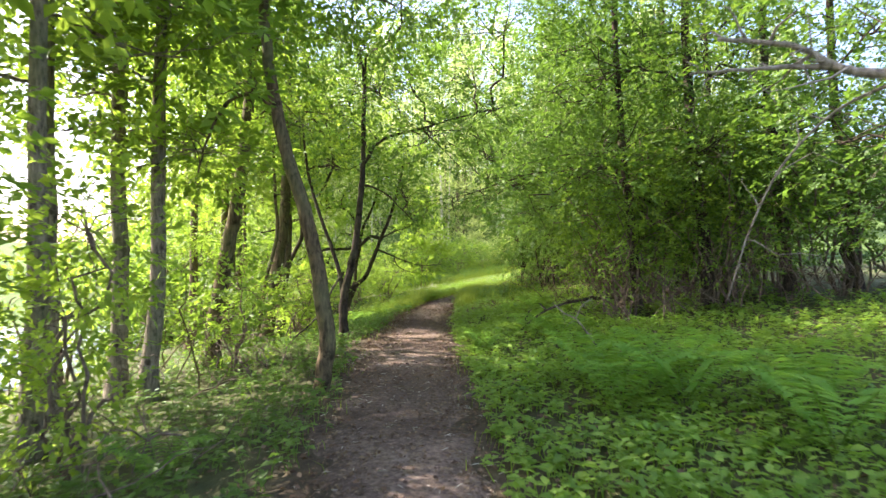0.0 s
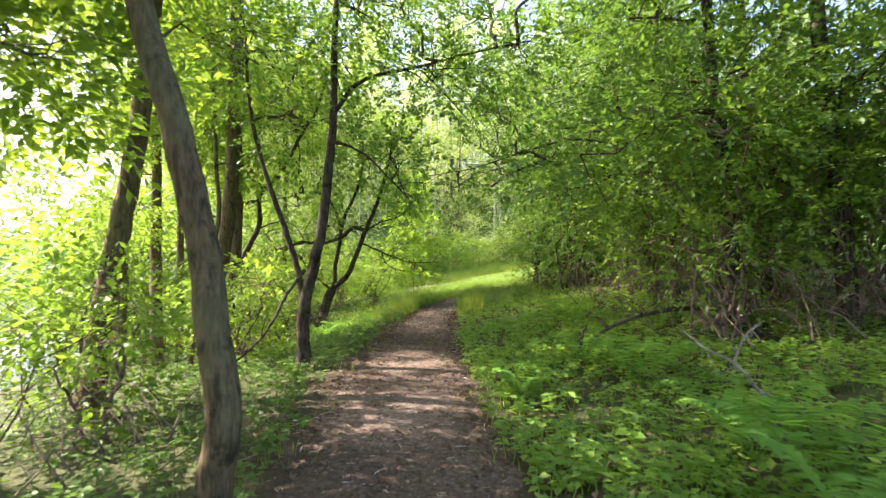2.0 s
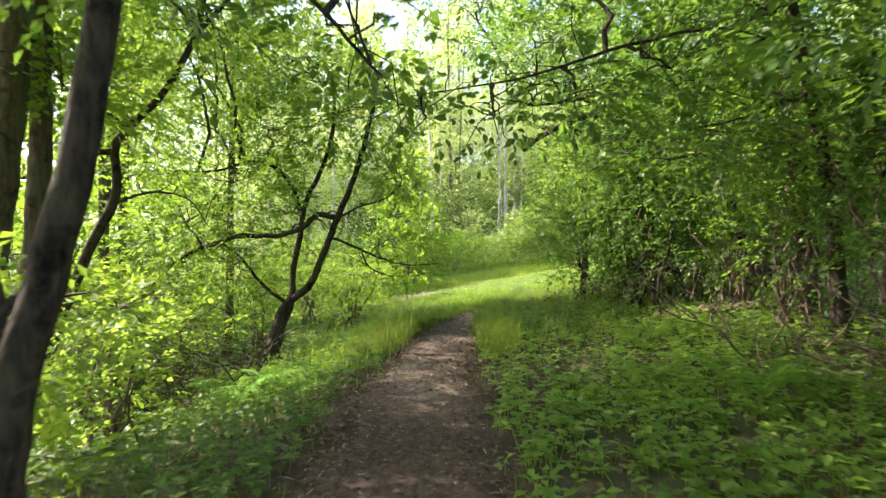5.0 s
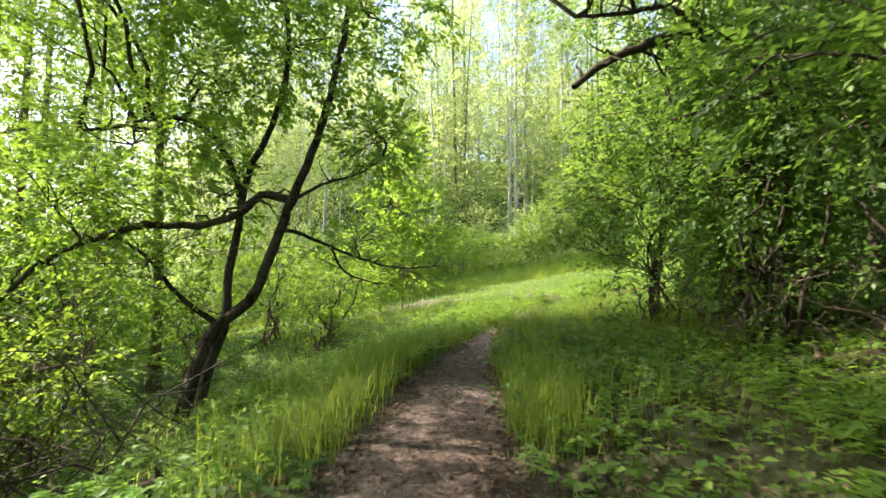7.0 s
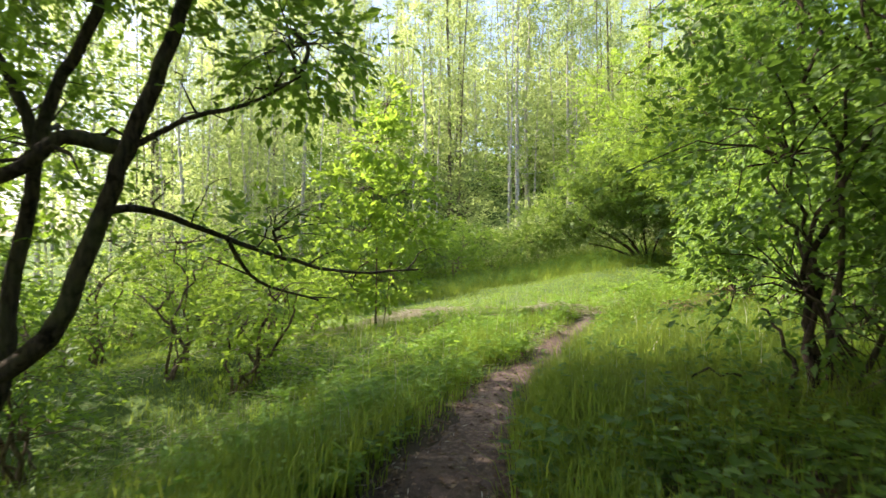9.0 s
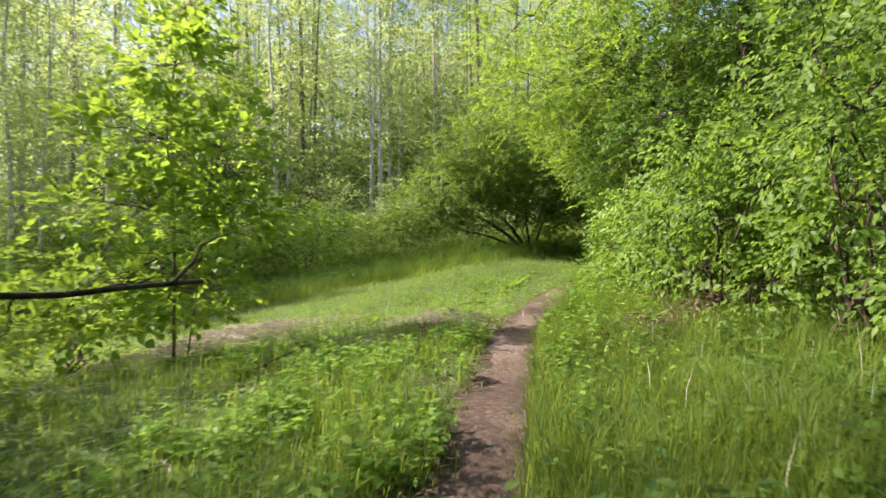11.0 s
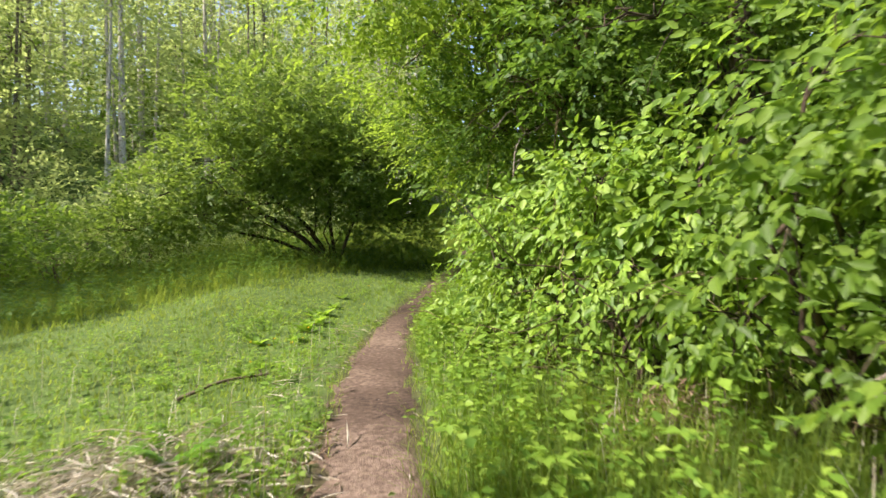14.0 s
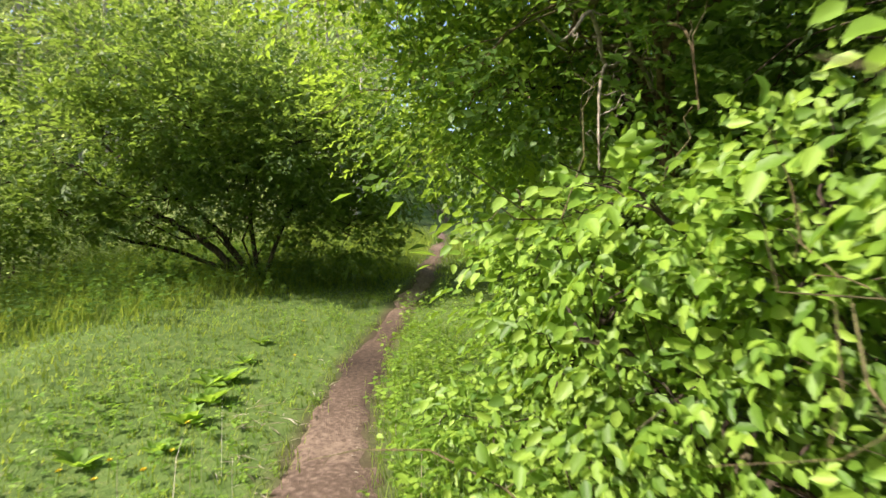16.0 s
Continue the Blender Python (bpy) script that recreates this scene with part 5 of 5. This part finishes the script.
# Leaf litter, strewn extra densely so its dark colour also stands for shade.
flakes("dead_leaves", "small leaf bits trodden into the path, dense to darken it as shade", scatter(42000, -1.6, 1.2, 0, 21, rb, lambda x, y, u, w: (np.abs(u) < w * 1.05) * (.35 + .65 * (lumps(x * 1.6, y * 1.2) > -.1))), rb, M_LITTER, .032, .6, .012, .3)
flakes("dead_leaves", "brown leaves on bare soil beside the thicket", scatter(9000, -.2, 4, 13, 20, rb, lambda x, y, u, w: (u > w * .8) * np.clip(1.6 - u * .5, 0, 1)), rb, M_LITTER, .05, .6, .04, .6)
flakes("dead_leaves", "brown litter and roots along the bank edge", scatter(7000, -4, 0, 12, 18, rb, lambda x, y, u, w: (u < -w * .8) * np.clip(1.5 + (u + w) * .9, 0, 1)), rb, M_LITTER, .05, .5, .05, .6)
flakes("dead_leaves", "brown dead stalks on bare soil beside the path", scatter(9000, -1, 5, 19.5, 28, rb, lambda x, y, u, w: (u < -w * .7) * np.clip(1 + (u + w) * .9, 0, 1) * (lumps(x * 1.3, y * 1.3) > -.3)), rb, M_LITTER, .07, .25, .05, .5)
flakes("twig_bits", "pale twig bits and straw lying on the shaded path", scatter(1800, -1.6, 1.2, 0, 21, rb, lambda x, y, u, w: (np.abs(u) < w * 1.15) * 1.0), rb, M_STRAW, .06, .09, .02, .3)
flakes("straw_litter", "pale dry litter scattered down the meadow bank", scatter(16000, -5, 2, 21, 30, rb, lambda x, y, u, w: (u < -w - .8) * (lumps(x * .9 + 2, y * .7) > -.05) * .6), rb, M_STRAW, .13, .05, .05, .3)
hay_pile((-.4, 29.3), (1.9, 1.3, .2), 4200, 71, "heap of pale mown hay on the meadow")
hay_pile((2.7, 27.9), (1.1, 1.3, .17), 2300, 72, "flattened dry straw at the edge of the path")
hay_pile((-1.0, 28.4), (1.6, .8, .14), 1200, 73, "thin spread of pale dry hay")
hay_pile((3.9, 24.4), (.9, .7, .38), 2000, 74, "brown dead bracken heap under the hedge", M_BRACKEN)
hay_pile((4.8, 24.5), (1.0, .7, .45), 2200, 75, "brown dead bracken heap beside the hedge", M_BRACKEN)
hay_pile((5.3, 26.2), (.8, .6, .3), 1300, 76, "brown dead stalks under the leafy hedge", M_BRACKEN)
hay_pile((1.3, 26.4), (.8, .7, .1), 700, 77, "dry straw and stalks in rough grass")
hay_pile((2.35, 27.1), (.9, .9, .14), 1300, 78, "brown dead stalks beside the footpath", M_BRACKEN)


def flower(place, seed):
    rng = np.random.default_rng(seed)
    ob = thing("dandelion", place, "yellow dandelion flower in the grass", "flower", "dandelions")
    h = rng.uniform(.08, .16)
    w = Wood()
    w.stem(np.array([place, (place[0] + .01, place[1], place[2] + h * .6), (place[0] + .015, place[1], place[2] + h)]), .003, .0025, 4)
    part("stalk", w.mesh("stalk"), M_GRASS, ob)
    a = rng.uniform(0, 6.28, 34)
    pos = np.tile(np.array([place[0] + .015, place[1], place[2] + h]), (34, 1))
    al = np.stack([np.cos(a), np.sin(a), rng.uniform(.1, 1.2, 34)], 1)
    part("petals", join_mesh("petals", [leaves(pos, al, np.tile([0, 0, 1.0], (34, 1)) - al * .3, np.full(34, .024), np.full(34, .009))]), M_FLOWER, ob)


for k, (x, y) in enumerate([(5.19, 31.37), (4.81, 31.38), (6.95, 32.98), (4.95, 31.15), (4.70, 31.25), (5.4, 31.7), (4.3, 30.7), (7.6, 34.0), (4.55, 31.5)]):
    flower((x, y, zat(x, y)), 700 + k)


def dock(place, seed, n=11, size=.24):
    rng = np.random.default_rng(seed)
    ob = thing("dock_plant", place, "broad-leaved dock plant in the grass", "plant", "dock plants")
    a = np.arange(n) * 2.4
    al = np.stack([np.cos(a), np.sin(a), rng.uniform(.25, 1.1, n)], 1)
    nr = np.stack([-.5 * np.cos(a), -.5 * np.sin(a), np.ones(n)], 1)
    ln = size * rng.uniform(.6, 1.2, n)
    for i in range(n):
        part("leaf", join_mesh("leaf", [leaves(np.array([place]) + al[i:i + 1] * .02, al[i:i + 1], nr[i:i + 1], ln[i:i + 1], ln[i:i + 1] * .55, True)]), M_HERB if i % 3 else M_LEAF, ob)


for k, (x, y, sz) in enumerate([(6.14, 32.82, .26), (5.48, 31.93, .28), (4.71, 31.73, .24), (5.94, 32.74, .24), (1.76, 28.88, .26), (5.8, 32.3, .25), (3.6, 24.6, .2), (2.2, 21.6, .25), (1.9, 20.6, .24), (2.6, 22.6, .22), (3.2, 23.3, .24), (4.4, 30.6, .2), (5.15, 31.6, .17), (5.65, 32.35, .16), (6.5, 33.2, .18), (4.1, 30.3, .16), (6.9, 33.7, .17)]):
    dock((x, y, zat(x, y)), 720 + k, 12, sz * .72)

herbs("clover", "low clover and daisy leaves in the mown meadow", scatter(9000, 0, 10, 25, 36.5, rl, lambda x, y, u, w: (u < -w) * np.clip(1.2 + u * .16, 0, 1) * (.25 + .75 * (lumps(x * 1.1 + 2, y * 1.1) > .05))), rl, M_HERB, .075, .04, 4)
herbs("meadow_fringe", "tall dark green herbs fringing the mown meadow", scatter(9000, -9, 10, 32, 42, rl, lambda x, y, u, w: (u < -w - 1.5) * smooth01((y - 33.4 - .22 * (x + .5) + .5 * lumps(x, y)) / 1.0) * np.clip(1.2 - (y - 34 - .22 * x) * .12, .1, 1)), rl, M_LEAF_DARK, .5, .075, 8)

# rough stalks and tussocks between path and meadow
grass("rough_grass", "rough tall grass and stalks at the meadow edge", scatter(30000, -6, 3, 18.5, 27.5, rl, lambda x, y, u, w: worn(x, y, u, w) * (u < -w) * np.clip(1.3 + u * .2, 0, 1) * (lumps(x * 1.9, y * 1.9) > .02) * smooth01((27.5 - y) / 3)), rl, M_GRASS, lambda x, y: .24 + .2 * np.maximum(lumps(x * 1.9, y * 1.9), 0), .004, .8)
grass("dry_stalks", "pale thin dry stalks standing in the grass", scatter(2600, -5, 7, 19, 31, rl, lambda x, y, u, w: (np.abs(u) > w + .2) * (np.abs(u) < 4) * .6), rl, M_STRAW, .5, .002, .3)
grass("hedge_grass", "lush tall grass between path and hedge", scatter(80000, 0, 8, 18, 27.5, rl, lambda x, y, u, w: (u > w) * np.clip(1.9 - u * .45, 0, 1) * smooth01((y - 18) / 2) * smooth01((28 - y) / 3)), rl, M_GRASS, lambda x, y: .4 + .14 * lumps(x, y), .0036, .8)
# Shade on the verge is put into the dark herb colour.
herbs("verge_herbs", "lush leafy herbs between path and thicket, darkened as shade", scatter(6500, 0, 7, 15.5, 25, rl, lambda x, y, u, w: (u > w + .05) * np.clip(1.5 - (u - w) * .45, 0, 1) * (.35 + .65 * (lumps(x * 1.2, y * 1.2) > -.1)) * smooth01((y - 15.5) / 2) * np.where((y > 19) & (u < 1.8), .35, 1)), rl, M_LEAF_DARK, .34, .085, 7)
herbs("nettles", "tall green nettles at the foot of the hedge", scatter(5200, 2, 9, 22, 33, rl, lambda x, y, u, w: (u > w + .15) * np.clip(1.5 - (u - w) * .75, 0, 1) * smooth01((y - 22.5) / 3)), rl, M_LEAF_HERO, .75, .062, 8, False, .62)
herbs("bank_herbs", "fresh green herbs spilling over the bank", scatter(5200, -5, 1, 13.5, 22, rl, lambda x, y, u, w: (u < -w - .55) * np.clip(1.2 + (u + w) * .45, 0, 1) * np.where((u < -1.6) & (y < 18.6), .3, 1)), rl, M_HERB, .36, .07, 7)
grass("green_stalks", "thin upright yellow-green stalks in the rough meadow edge", scatter(16000, -6, 5, 19.5, 31, rl, lambda x, y, u, w: worn(x, y, u, w) * (u < -w - .1) * np.clip(1.25 + u * .22, 0, 1) * smooth01((31 - y) / 5) * (.35 + .65 * (lumps(x * .7 + 3, y * .7) > -.1))), rl, M_LEAF_YELLOW, lambda x, y: .34 + .08 * lumps(x, y), .0028, .18)
herbs("dark_herbs", "dark leafy clumps beside the narrow path", scatter(8000, -4, 5, 18.5, 26, rl, lambda x, y, u, w: (u < -w) * (u > -w - 2.8) * (lumps(x * 1.4 + 1, y * 1.4) > .12)), rl, M_HERB, .3, .085, 7)
grass("edge_grass", "small grass tufts along the trodden path edges", scatter(30000, -2.5, 9, 0, 34, rl, lambda x, y, u, w: np.clip(1 - np.abs(np.abs(u) - w - .05) * 4, 0, 1) * (lumps(x * 2.3, y * 2.3) > .02)), rl, M_GRASS, lambda x, y: .1 + .16 * np.maximum(lumps(x * 2.3, y * 2.3), 0), .0035, .9)
grass("edge_grass", "ragged grass leaning over the sunny path edges", scatter(60000, -1, 9, 18, 34, rl, lambda x, y, u, w: np.clip(1 - np.abs(np.abs(u) - w * 1.02 - .04 - .12 * lumps(x * 2.9 + 1, y * 2.9)) * 7, 0, 1)), rl, M_GRASS, lambda x, y: .12 + .1 * np.maximum(lumps(x * 1.7, y * 1.7), 0), .003, 1.0)
